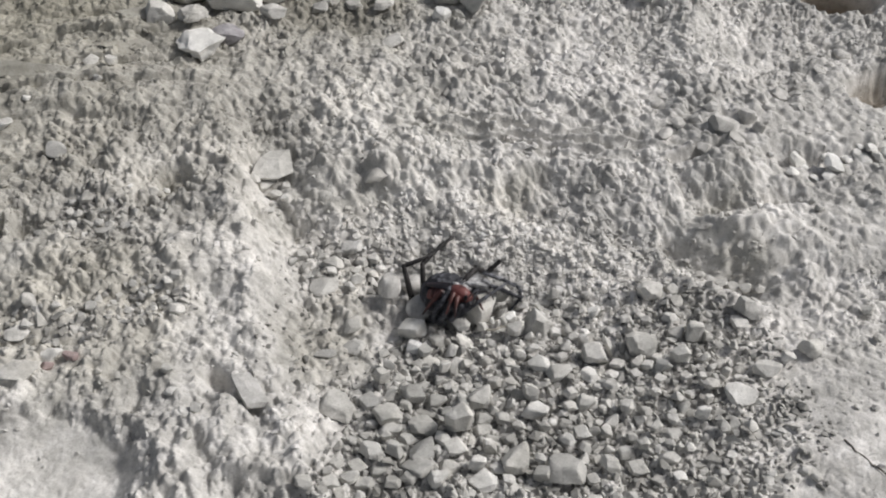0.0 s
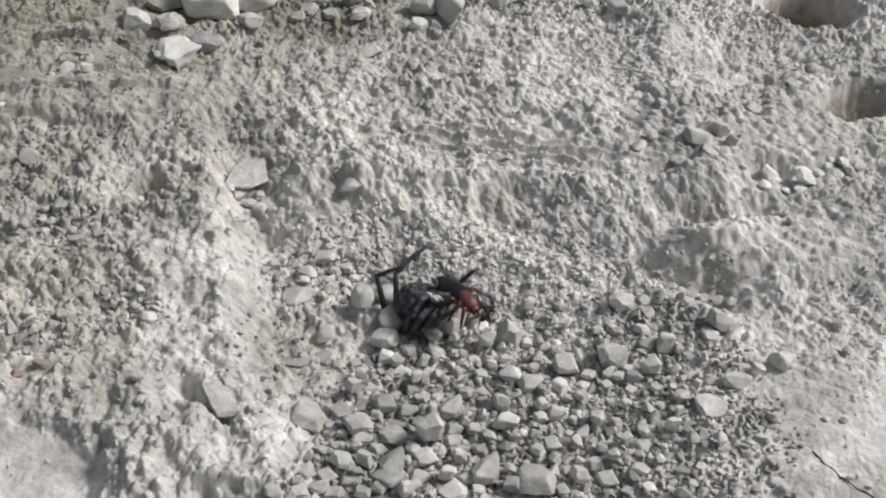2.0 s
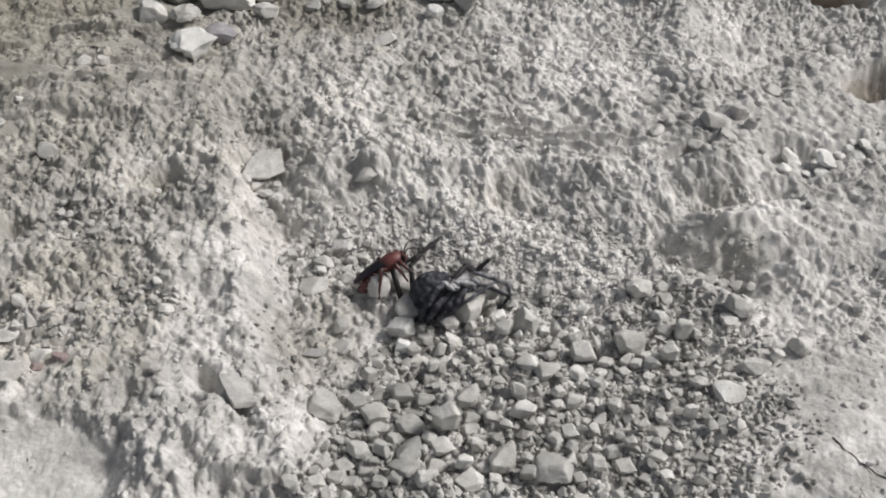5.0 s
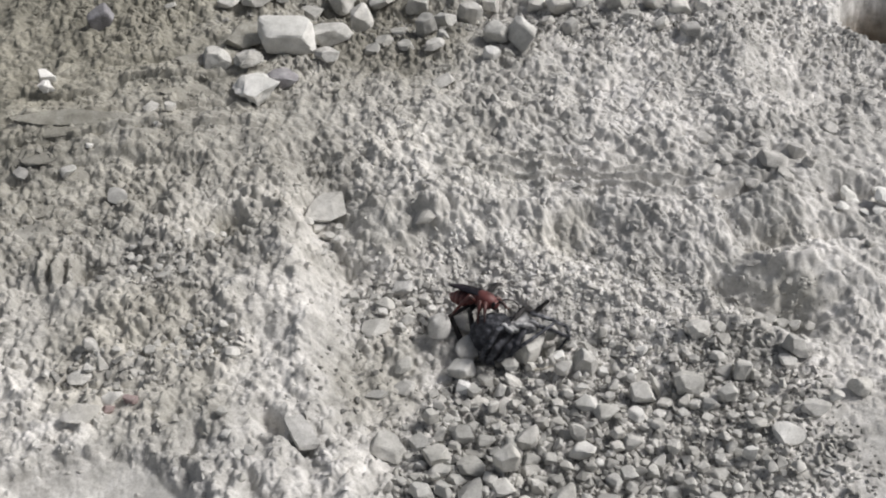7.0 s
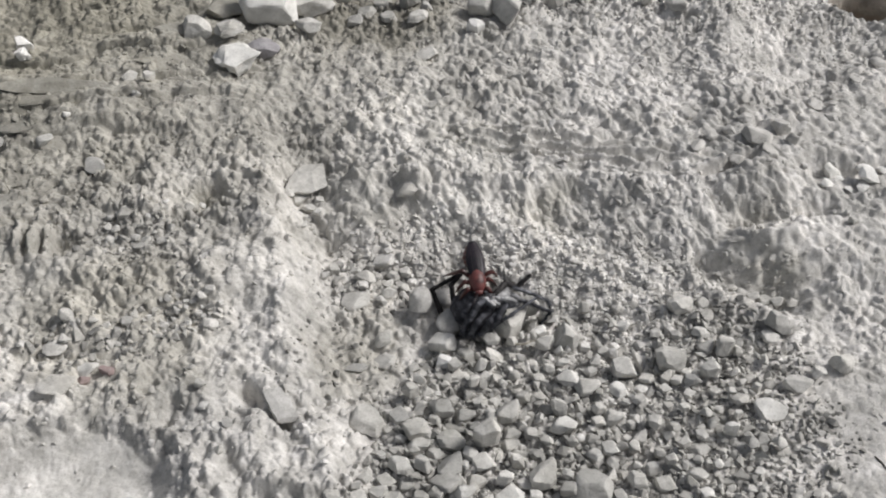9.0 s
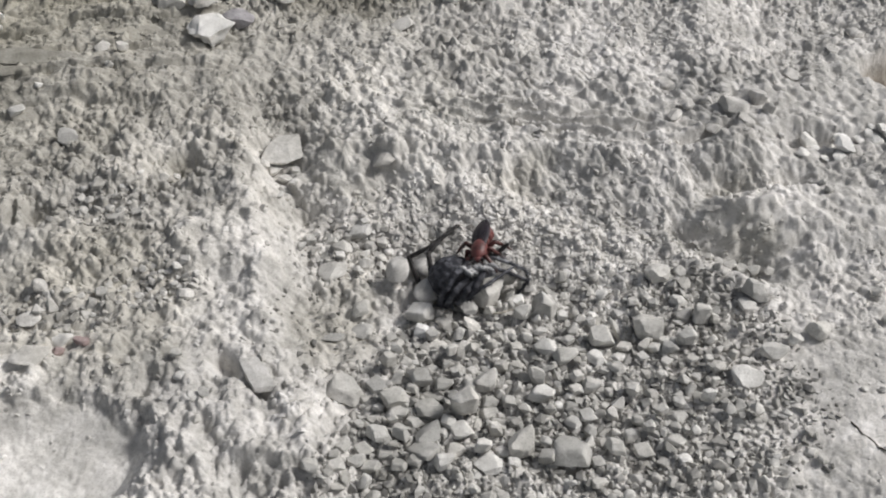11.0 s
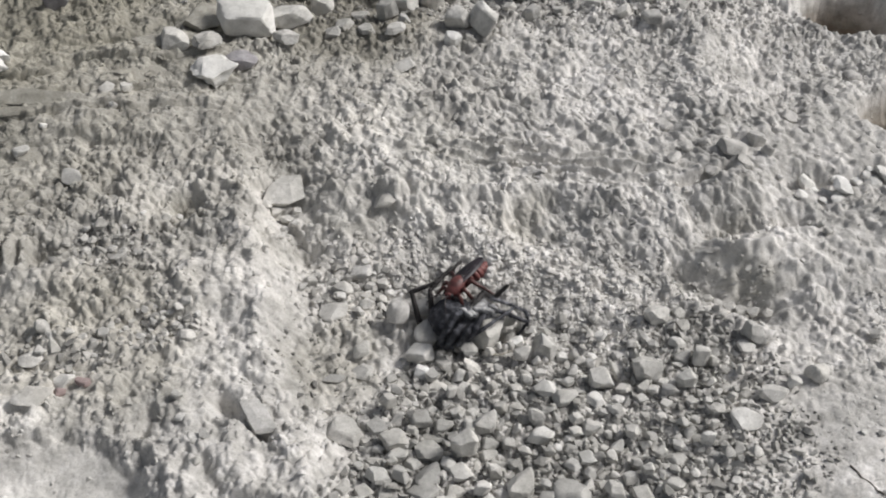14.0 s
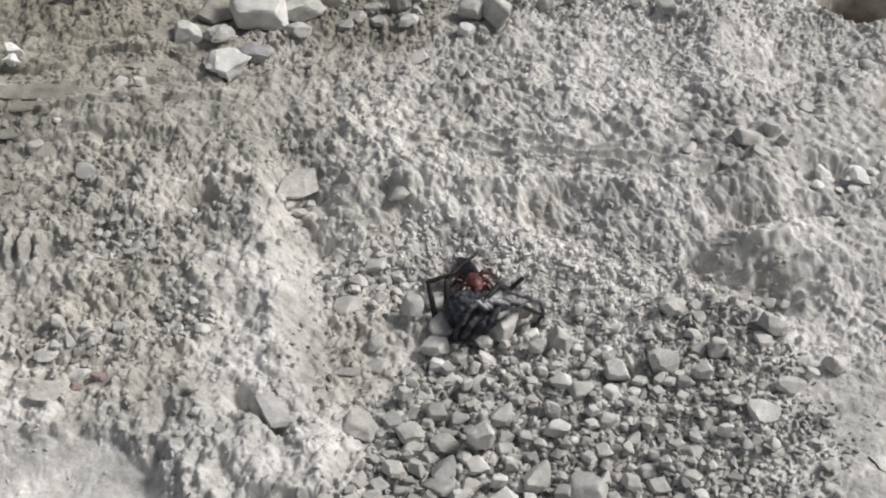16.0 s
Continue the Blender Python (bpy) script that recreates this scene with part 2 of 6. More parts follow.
    side = line(x, y, (0.0640, 0.0155), (0.0890, 0.0030)) + 0.0008 * grain(x, y, 0.004, 73)
    z = dug(z, -0.0042, (side, 0.95), (-side - 0.0010, 0.9), (0.0640 - x, 1.2), (-line(x, y, (0.0860, 0.0045), (0.0985, 0.0170)), 0.85))
    z = dug(z, 0.0018, (line(x, y, (0.070, 0.0320), (0.090, 0.0335)), 0.9), (-line(x, y, (0.070, 0.0305), (0.090, 0.0315)), 1.2), (0.0725 - x, 1.0), (x - 0.0840, 0.8))
    z = dug(z, 0.0025, (line(x, y, (0.090, 0.0345), (0.104, 0.0370)), 0.9), (-line(x, y, (0.090, 0.0335), (0.104, 0.0350)), 1.2), (0.0925 - x, 1.0), (x - 0.0985, 0.7))
    # two deep holes, a slab of rock with an undercut edge, and a crack
    z = z - 0.030 * mound(x, y, 0.1395, 0.1430, 0.0145, 0.0125, 0, 3.0) - 0.016 * mound(x, y, 0.1440, 0.0865, 0.0150, 0.0085, 18, 2.4)
    slab = line(x, y, (0.0800, 0.0520), (0.1050, 0.0540))
    z = z + 0.0036 * step(-0.0030, 0.0025, slab + 0.8 * wob) * step(0.078, 0.100, x) * (1 - step(0.02, 0.05, slab)) - 0.004 * ridge(x, y, (0.066, 0.0460), (0.0815, 0.0530), 0.0016, 1.4)
    z = z - 0.0025 * ridge(x, y, (0.100, 0.0500), (0.150, 0.0530), 0.0022)
    # the bowl, its curved wall in shade, and the broken lumps beside it
    out = np.hypot((x + 0.1000) / 1.25, (y + 0.0620) / 0.80)
    z = z + 0.0020 * mound(x, y, -0.0735, -0.0600, 0.0034, 0.012, 8, 1.5)
    z = dug(z, 0.0024, (out - 0.0172, 0.82), (y + 0.0560, 0.30))
    z = z - 0.0040 * mound(x, y, -0.0770, -0.0415, 0.0038, 0.0042, 0, 1.5) - 0.0015 * mound(x, y, -0.0600, -0.0560, 0.0034, 0.0060, 20, 1.5)
    z = z + 0.0018 * mound(x, y, -0.0655, -0.0590, 0.0050, 0.0085, 12) + 0.0026 * ridge(x, y, (-0.0580, -0.0490), (-0.0490, -0.0600), 0.0048)
    z = z - 0.0045 * step(0.0, 0.0020, -0.0605 - y + 0.3 * wob) * mound(x, y, -0.045, -0.075, 0.012, 0.016, 0, 3)
    # the gap under the tilted chip
    z = z - 0.0045 * ridge(x, y, (-0.0600, -0.0335), (-0.0480, -0.0430), 0.0022, 1.5)
    # three fluted ridges of washed earth
    for cx, cy in ((-0.1295, 0.0180), (-0.1252, 0.0180), (-0.1210, 0.0172)):
        z = z + 0.0045 * mound(x, y, cx, cy, 0.0014, 0.0065, 4, 1.6)
    # the far bank, and the hollow in which the rocks lie
    z = z - 0.007 * step(0.0, 0.007, (x + 0.16) * -0.726 + (y - 0.0936) * 0.687 + wob * 0.6) - 0.010 * mound(x, y, -0.030, 0.148, 0.05, 0.012, -3)
    z = z + 0.003 * mound(x, y, 0.10, -0.045, 0.035, 0.03) + 0.004 * mound(x, y, -0.10, 0.105, 0.03, 0.010, 8)
    z = z + 0.003 * mound(x, y, -0.118, 0.070, 0.028, 0.006, 6)
    return z


def hashed(i, j, k):
    v = np.sin(i * 127.1 + j * 311.7 + k * 74.7) * 43758.5453
    return v - np.floor(v)


def grain(x, y, size, seed):
    """Smooth random heights, -1 to 1, on a lattice of that size."""
    u, v = x / size, y / size
    i, j = np.floor(u), np.floor(v)
    u, v = u - i, v - j
    u, v = u * u * (3 - 2 * u), v * v * (3 - 2 * v)
    a = hashed(i, j, seed) * (1 - u) + hashed(i + 1, j, seed) * u
    b = hashed(i, j + 1, seed) * (1 - u) + hashed(i + 1, j + 1, seed) * u
    return 2 * (a * (1 - v) + b * v) - 1


def clods(x, y, cell, seed, fill):
    """Steep-sided little lumps, 0 to 1, each with its own tilt, one to a cell at most."""
    i, j = np.floor(x / cell), np.floor(y / cell)
    top = np.zeros_like(x)
    for di in (-1, 0, 1):
        for dj in (-1, 0, 1):
            a, b = i + di, j + dj
            px, py = x - (a + hashed(a, b, seed)) * cell, y - (b + hashed(a, b, seed + 1)) * cell
            turn = hashed(a, b, seed + 2) * math.pi
            u = (px * np.cos(turn) + py * np.sin(turn)) / (cell * (0.38 + 0.34 * hashed(a, b, seed + 3)))
            v = (py * np.cos(turn) - px * np.sin(turn)) / (cell * (0.28 + 0.26 * hashed(a, b, seed + 4)))
            far = (np.abs(u) ** 2.6 + np.abs(v) ** 1.8) ** (1 / 1.8)
            lump = np.clip((1 - far) * 4.2, 0, 1) * (0.45 + 0.55 * hashed(a, b, seed + 5)) * (1 + 0.45 * u)
            top = np.maximum(top, np.where(hashed(a, b, seed + 6) < fill, lump, 0))
    return top


def roughness_of(x, y):
    """How crumbly the ground is, 0 to 1."""
    bowl = np.hypot((x + 0.1000) / 1.25, (y + 0.0620) / 0.80)
    smooth = (0.7 * mound(x, y, -0.165, 0.135, 0.03, 0.03, 0, 1.5) + 0.75 * mound(x, y, 0.108, -0.045, 0.042, 0.035, 0, 1.5) + 0.95 * (1 - step(0.018, 0.022, bowl))
              + 0.80 * mound(x, y, -0.12, 0.09, 0.055, 0.03, 0, 1.5) + 0.35 * mound(x, y, 0.032, 0.0575, 0.05, 0.009, -10, 1.5) + 0.70 * mound(x, y, 0.126, 0.066, 0.036, 0.011, 4, 1.8)
              + 0.60 * mound(x, y, 0.0825, 0.0180, 0.016, 0.011, -8, 2) + 0.9 * mound(x, y, 0.1395, 0.143, 0.017, 0.016, 0, 2)
              + 0.9 * mound(x, y, 0.1440, 0.0865, 0.018, 0.010, 18, 2) + 0.40 * mound(x, y, -0.054, -0.052, 0.014, 0.014)
              + 0.45 * mound(x, y, -0.062, 0.008, 0.014, 0.020, 0, 1.5) + 0.5 * mound(x, y, -0.115, 0.012, 0.02, 0.008)
              + 0.35 * mound(x, y, -0.080, -0.022, 0.030, 0.010, 0, 1.5) + 0.4 * mound(x, y, -0.033, 0.036, 0.008, 0.012, 20))
    dusty = step(-0.30, 0.35, grain(x, y, 0.021, 91) + 0.45 * grain(x, y, 0.009, 92) + 0.05)
    dusty = np.maximum(dusty, mound(x, y, 0.02, 0.050, 0.090, 0.055, 0, 2))
    return np.clip(1 - smooth, 0.06, 1) * (0.45 + 0.55 * dusty)


def combed(x, y, size, seed, stretch=2.3, turn=-48):
    """Long little lumps, -1 to 1, all combed one way."""
    c, s = math.cos(radians(turn)), math.sin(radians(turn))
    return grain((x * c + y * s) / stretch, y * c - x * s, size, seed)


def ground_height(x, y):
    near = np.exp(-((np.maximum(np.hypot(x, y - 0.05) - 0.26, 0) / 0.2) ** 2))
    wx, wy = x + 0.0011 * grain(x, y, 0.006, 21), y + 0.0011 * grain(x, y, 0.006, 22)
    much = roughness_of(x, y)
    z = relief(wx, wy) * near + (1 - near) * 0.02 * grain(x, y, 0.9, 5)
    even = 1 - 0.85 * mound(x, y, 0.108, -0.045, 0.040, 0.033, 0, 1.5) - 0.9 * (1 - step(0.018, 0.022, np.hypot((x + 0.1000) / 1.25, (y + 0.0620) / 0.80)))
    z = z + 0.0010 * grain(wx, wy, 0.017, 1) * (0.3 + 0.7 * much) + (0.0010 * grain(wx, wy, 0.007, 2) + 0.0009 * grain(wx, wy, 0.0034, 12)) * np.clip(even, 0.15, 1)
    patch = step(-0.35, 0.45, grain(x, y, 0.03, 9))
    lumps = 0.0011 * clods(wx, wy, 0.0105, 31, 0.5) + 0.0010 * clods(wx, wy, 0.0056, 43, 0.62) * (0.5 + 0.5 * patch)
    lumps = lumps + 0.0012 * clods(x, y, 0.0031, 57, 0.72) + 0.0007 * clods(x, y, 0.0018, 58, 0.7)
    # the slope behind the spider is a crust of small combed lumps
    slope = mound(x, y, 0.030, 0.060, 0.095, 0.052, 0, 2.5)
    c, s = math.cos(radians(-48)), math.sin(radians(-48))
    u, v = wx * c + wy * s, wy * c - wx * s
    crust = 0.0013 * clods(u / 2.1, v, 0.0030, 61, 0.85) + 0.0009 * clods(u / 1.8, v, 0.0018, 62, 0.8) + 0.0005 * combed(wx, wy, 0.0013, 65, 2.0) + 0.0009 * np.maximum(0, combed(wx, wy, 0.0048, 63, 1.6))
    calm = 1 - 0.75 * mound(x, y, 0.0825, 0.0160, 0.0175, 0.0110, -15, 2) - 0.45 * mound(x, y, 0.125, 0.020, 0.032, 0.028, 0, 1.5)
    lumps = lumps * calm * much ** 1.3 + (0.0009 * clods(wx, wy, 0.0029, 66, 0.75) + 0.0006 * clods(x, y, 0.0017, 67, 0.7)) * np.clip(even - 0.5 * mound(x, y, 0.126, 0.066, 0.036, 0.011, 4, 1.8), 0.06, 1) * 0.6 * calm
    crust = 0.78 * crust * calm * much ** 1.3
    strata = mound(x, y, 0.026, 0.0570, 0.040, 0.010, -10, 1.8)
    z = z + (lumps * (1 - 0.75 * slope) + crust * slope * (1 - 0.55 * strata)) * near
    lines = 1 - 2 * np.abs(np.sin((y + 0.20 * (x - 0.032) + 0.0014 * grain(x, y, 0.012, 3) + 0.0006 * grain(x, y, 0.004, 8)) * math.pi / 0.0045)) ** 0.7
    z = z + 0.0016 * lines * strata
    flakes = (y - 0.12 * x + 0.003 * grain(x, y, 0.02, 4) + 0.001 * grain(x, y, 0.006, 14)) / 0.0125
    flakes = np.minimum((flakes - np.floor(flakes)) / 0.14, 1.0) - 0.6 * (flakes - np.floor(flakes))
    z = z + 0.0036 * flakes * mound(x, y, -0.125, 0.085, 0.05, 0.03, 5, 1.5)
    return z + (0.00060 * grain(x, y, 0.0019, 6) * np.clip(even, 0.25, 1) + 0.00013 * grain(x, y, 0.0009, 7)) * near


def axis(lo, hi, pitch, reach):
    """Even steps from lo to hi, then ever longer ones as far as reach."""
    core = np.arange(lo, hi + pitch / 2, pitch)
    grow, tail = pitch, []
    at = 0.0
    while at < reach:
        grow *= 1.28
        at += grow
        tail.append(at)
    tail = np.array(tail)
    return np.concatenate([lo - tail[::-1], core, hi + tail])


def build_ground():
    xs, ys = axis(-0.175, 0.168, 0.00034, 60.0), axis(-0.080, 0.172, 0.00034, 60.0)
    gx, gy = np.meshgrid(xs, ys)
    gz = ground_height(gx, gy)
    nx, ny = len(xs), len(ys)
    mesh = bpy.data.meshes.new("ground")
    mesh.vertices.add(nx * ny)
    mesh.vertices.foreach_set("co", np.stack([gx, gy, gz], -1).astype(np.float32).ravel())
    i, j = np.meshgrid(np.arange(nx - 1), np.arange(ny - 1))
    a = (j * nx + i).ravel()
    quads = np.stack([a, a + 1, a + nx + 1, a + nx], -1).astype(np.int32)
    count = len(quads)
    mesh.loops.add(count * 4)
    mesh.loops.foreach_set("vertex_index", quads.ravel())
    mesh.polygons.add(count)
    mesh.polygons.foreach_set("loop_start", np.arange(0, count * 4, 4, dtype=np.int32))
    mesh.update(calc_edges=True)
    mesh.validate()
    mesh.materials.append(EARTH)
    ob = new("ground", mesh)
    mesh.shade_smooth()
    tagged(ob, "pale grey chalky ground, crumbly and dusty with hollows", "ground", kind="structure")
    return xs, ys, gz


GX, GY, GZ = build_ground()


def ground_z(x, y):
    """The ground's height at one place, from its own mesh."""
    i = min(max(int(np.searchsorted(GX, x)) - 1, 0), len(GX) - 2)
    j = min(max(int(np.searchsorted(GY, y)) - 1, 0), len(GY) - 2)
    u, v = (x - GX[i]) / (GX[i + 1] - GX[i]), (y - GY[j]) / (GY[j + 1] - GY[j])
    return float((GZ[j, i] * (1 - u) + GZ[j, i + 1] * u) * (1 - v) + (GZ[j + 1, i] * (1 - u) + GZ[j + 1, i + 1] * u) * v)


def part(name, bm, material, parent=None, label="", smooth=True):
    """Links a bmesh as one mesh object, under a thing or a part if one is given."""
    mesh = bpy.data.meshes.new(name)
    bm.to_mesh(mesh)
    bm.free()
    mesh.materials.append(material)
    if smooth:
        mesh.shade_smooth()
    ob = new(name, mesh)
    ob.parent = parent
    return tagged(ob, label)


# ---- stones ----
def rock_mesh(name, seed, cuts, wear, lump, material, soft=0):
    """A broken stone of size 1: a block cut by random planes, with worn edges; crumbly ones get a lumpy skin."""
    rnd = random.Random(seed)
    bm = bmesh.new()
    bmesh.ops.create_cube(bm, size=1.0)
    turn = Euler((rnd.uniform(-0.5, 0.5), rnd.uniform(-0.5, 0.5), rnd.uniform(0, 3))).to_matrix()
    for v in bm.verts:
        v.co = turn @ Vector((v.co.x * rnd.uniform(0.8, 1.0), v.co.y * rnd.uniform(0.75, 1.0), v.co.z * rnd.uniform(0.65, 0.95)))
    for k in range(cuts):
        d = Vector((rnd.gauss(0, 1), rnd.gauss(0, 1), rnd.gauss(0, 1))).normalized()
        cut = bmesh.ops.bisect_plane(bm, geom=bm.verts[:] + bm.edges[:] + bm.faces[:], plane_co=d * rnd.uniform(0.33, 0.47), plane_no=d, clear_outer=True)
        edges = [g for g in cut["geom_cut"] if isinstance(g, bmesh.types.BMEdge)]
        if edges:
            bmesh.ops.contextual_create(bm, geom=edges)
    bmesh.ops.dissolve_limit(bm, angle_limit=radians(9), verts=bm.verts, edges=bm.edges)
    bmesh.ops.bevel(bm, geom=list(bm.edges) + list(bm.verts), offset=wear, segments=3, profile=0.6, affect="EDGES", clamp_overlap=True)
    bmesh.ops.triangulate(bm, faces=bm.faces)
    if lump:
        bmesh.ops.subdivide_edges(bm, edges=[e for e in bm.edges if e.calc_length() > 0.12], cuts=3, use_grid_fill=True)
        bmesh.ops.triangulate(bm, faces=bm.faces)
        for _ in range(soft):
            bmesh.ops.smooth_vert(bm, verts=bm.verts, factor=0.5, use_axis_x=True, use_axis_y=True, use_axis_z=True)
        for v in bm.verts:
            v.co += v.co.normalized() * lump * (noise.noise(v.co * 4 + Vector((seed, 0, 0))) + 0.5 * noise.noise(v.co * 11) + 0.2 * noise.noise(v.co * 27))
    co = np.array([v.co for v in bm.verts])
    lo, hi = co.min(0), co.max(0)
    for v in bm.verts:
        v.co = Vector([(c - (p + q) / 2) / (q - p) for c, p, q in zip(v.co, lo, hi)])
    mesh = bpy.data.meshes.new(name)
    bm.to_mesh(mesh)
    bm.free()
    mesh.materials.append(material)
    mesh.shade_smooth()
    mesh.set_sharp_from_angle(angle=radians(26 if not soft else 40))
    return mesh


def worn_mesh(name, seed, flats, wear, lump, material):
    """A worn stone of size 1: a ball pressed flat on many sides, the edges between them rounded."""
    rnd = random.Random(seed)
    bm = bmesh.new()
    bmesh.ops.create_icosphere(bm, subdivisions=4 if name == "round" else 3, radius=0.62)
    for k in range(flats):
        d = Vector((rnd.gauss(0, 1), rnd.gauss(0, 1), rnd.gauss(0, 1))).normalized()
        h = rnd.uniform(0.30, 0.46) if wear > 0.8 else rnd.uniform(0.34, 0.52)
        for v in bm.verts:
            over = v.co.dot(d) - h
            if over > 0:
                v.co -= d * over * wear
    for v in bm.verts:
        v.co += v.co.normalized() * lump * (noise.noise(v.co * 4 + Vector((seed, 0, 0))) + 0.5 * noise.noise(v.co * 10) + 0.3 * noise.noise(v.co * 22))
    co = np.array([v.co for v in bm.verts])
    lo, hi = co.min(0), co.max(0)
    for v in bm.verts:
        v.co = Vector([(c - (p + q) / 2) / (q - p) for c, p, q in zip(v.co, lo, hi)])
    mesh = bpy.data.meshes.new(name)
    bm.to_mesh(mesh)
    bm.free()
    mesh.materials.append(material)
    mesh.shade_smooth()
    mesh.set_sharp_from_angle(angle=radians(34))
    return mesh


def hewn_mesh(name, seed, flats, lump, material):
    """A broken stone of size 1: a rounded block struck flat on some sides, its edges a little worn."""
    rnd = random.Random(seed)
    bm = bmesh.new()
    bmesh.ops.create_icosphere(bm, subdivisions=4, radius=1.0)
    turn = Euler((rnd.uniform(-0.35, 0.35), rnd.uniform(-0.35, 0.35), rnd.uniform(0, 3))).to_matrix()
    power = rnd.uniform(6.0, 12.0)
    half = Vector((rnd.uniform(0.45, 0.55), rnd.uniform(0.40, 0.52), rnd.uniform(0.38, 0.5)))
    taper = rnd.uniform(0.0, 0.35)
    cuts = []
    for k in range(flats):
        d = Vector((rnd.gauss(0, 1), rnd.gauss(0, 1), rnd.gauss(0, 0.8))).normalized()
        cuts.append((d, rnd.uniform(0.33, 0.47)))
    for v in bm.verts:
        p = v.co
        r = (abs(p.x) ** power + abs(p.y) ** power + abs(p.z) ** power) ** (-1 / power)
        p = Vector((p.x * r * half.x, p.y * r * half.y, p.z * r * half.z))
        p.x *= 1 - taper * (p.z + 0.3)
        p = turn @ p
        for d, h in cuts:
            over = p.dot(d) - h
            if over > 0:
                p = p - d * over
        v.co = p + p.normalized() * lump * (noise.noise(p * 4 + Vector((seed, 0, 0))) + 0.6 * noise.noise(p * 10) + 0.35 * noise.noise(p * 24))
    co = np.array([v.co for v in bm.verts])
    lo, hi = co.min(0), co.max(0)
    for v in bm.verts:
        v.co = Vector([(c - (p + q) / 2) / (q - p) for c, p, q in zip(v.co, lo, hi)])
    mesh = bpy.data.meshes.new(name)
    bm.to_mesh(mesh)
    bm.free()
    mesh.materials.append(material)
    mesh.shade_smooth()
    mesh.set_sharp_from_angle(angle=radians(24))
    return mesh


SHAPES = {}


def shape(kind, form, tint):
    """The mesh of a kind of stone, made once and shared."""
    key = (kind, form, tint)
    if key not in SHAPES:
        material = EARTH if kind == "clod" and not tint else (STONE, CHALK, SLATE, EARTH, RUST)[tint]
        worn = {"small": (15, 0.97, 0.028), "round": (7, 0.6, 0.022), "clod": (14, 0.9, 0.075)}
        if kind in worn:
            SHAPES[key] = worn_mesh(kind, form * 7 + len(kind) + 31 * tint, *worn[kind], material)
            return SHAPES[key]
        hewn = {"pebble": (5 + form % 4, 0.018), "block": (4, 0.02), "rock": (5 + form % 3, 0.03)}
        if kind in hewn:
            SHAPES[key] = hewn_mesh(kind, form * 7 + len(kind) + 31 * tint, *hewn[kind], material)
            return SHAPES[key]
        cuts, wear, lump, soft = {"stone_slab": (7, 0.03, 0.030, 1),
                                  "ragged": (12, 0.03, 0.09, 1)}[kind]
        SHAPES[key] = rock_mesh(kind, form * 7 + len(kind) + 31 * tint, cuts, wear, lump, material, soft)
    return SHAPES[key]


TAKEN = []  # the stones that lie already: x, y, radius
GROUPS = {"pebble": "pebbles in the gravel bed", "rock": "rocks in the pile", "clod": "lumps of dried earth"}


def stone(kind, x, y, wide, deep, high, turn, form, label, tint=0, sink=0.06, mesh_kind="", lean=None):
    """One stone lying on the ground, a little sunk in."""
    ob = new(kind, shape(mesh_kind or kind, form, tint))
    z = ground_z(x, y) + high * (0.5 - sink)
    tilt = ((form * 37) % 21 - 10) * (1.0 if kind != "stone_slab" else 0.6)
    tilt = tilt + (9 if kind == "stone_slab" else 0)
    slope = pose(0, 0, 0, *lean) @ pose(0, 0, 0, 0, 0, turn) if lean else pose(0, 0, 0, tilt, tilt * 0.7 - 3, turn)
    ob.matrix_basis = pose(x, y, z) @ slope @ Matrix.Diagonal((wide, deep, high, 1))
    TAKEN.append((x, y, max(wide, deep) * 0.42))
    return tagged(ob, label, {"stone_slab": "slab", "stone_chip": "chip"}.get(kind, kind), GROUPS.get(kind, ""))



# the stones that stand out
stone("pebble", 0.0024, -0.0091, 0.0052, 0.0043, 0.0021, 3, 1, "pale grey angular pebble lying in the gravel bed", sink=-0.15)
stone("pebble", 0.0081, -0.0107, 0.0033, 0.0027, 0.0037, 15, 2, "pale grey angular pebble lying in the gravel bed", sink=-0.15)
stone("pebble", 0.0169, -0.0113, 0.0045, 0.0036, 0.0043, -16, 3, "pale grey angular pebble lying in the gravel bed", sink=-0.08)
stone("pebble", -0.0042, -0.0142, 0.0048, 0.0039, 0.0030, -27, 4, "pale grey angular pebble lying in the gravel bed", sink=-0.15)
stone("pebble", -0.0071, -0.0194, 0.0040, 0.0033, 0.0039, 16, 5, "pale grey angular pebble lying in the gravel bed", sink=-0.15)
stone("pebble", 0.0132, -0.0168, 0.0037, 0.0030, 0.0022, 2, 6, "pale grey angular pebble lying in the gravel bed", sink=0)
stone("pebble", 0.0100, -0.0163, 0.0026, 0.0021, 0.0028, -7, 7, "pale grey angular pebble lying in the gravel bed", sink=-0.15)
stone("pebble", -0.0024, -0.0246, 0.0036, 0.0029, 0.0036, 33, 8, "pale grey angular pebble lying in the gravel bed", sink=0)
stone("pebble", 0.0014, -0.0216, 0.0054, 0.0044, 0.0022, 0, 9, "pale grey angular pebble lying in the gravel bed", sink=-0.08)
stone("pebble", -0.0107, -0.0342, 0.0077, 0.0063, 0.0031, -22, 10, "pale grey angular pebble lying in the gravel bed", sink=-0.15)
stone("pebble", -0.0046, -0.0350, 0.0059, 0.0048, 0.0029, -8, 11, "pale grey angular pebble lying in the gravel bed", sink=-0.08)
stone("pebble", -0.0124, -0.0377, 0.0035, 0.0028, 0.0025, -2, 0, "pale grey angular pebble lying in the gravel bed", sink=-0.15)
stone("pebble", -0.0012, -0.0311, 0.0035, 0.0029, 0.0021, -11, 1, "pale grey angular pebble lying in the gravel bed", sink=-0.08)
stone("pebble", 0.0031, -0.0303, 0.0042, 0.0035, 0.0017, 4, 2, "pale grey angular pebble lying in the gravel bed", sink=-0.15)
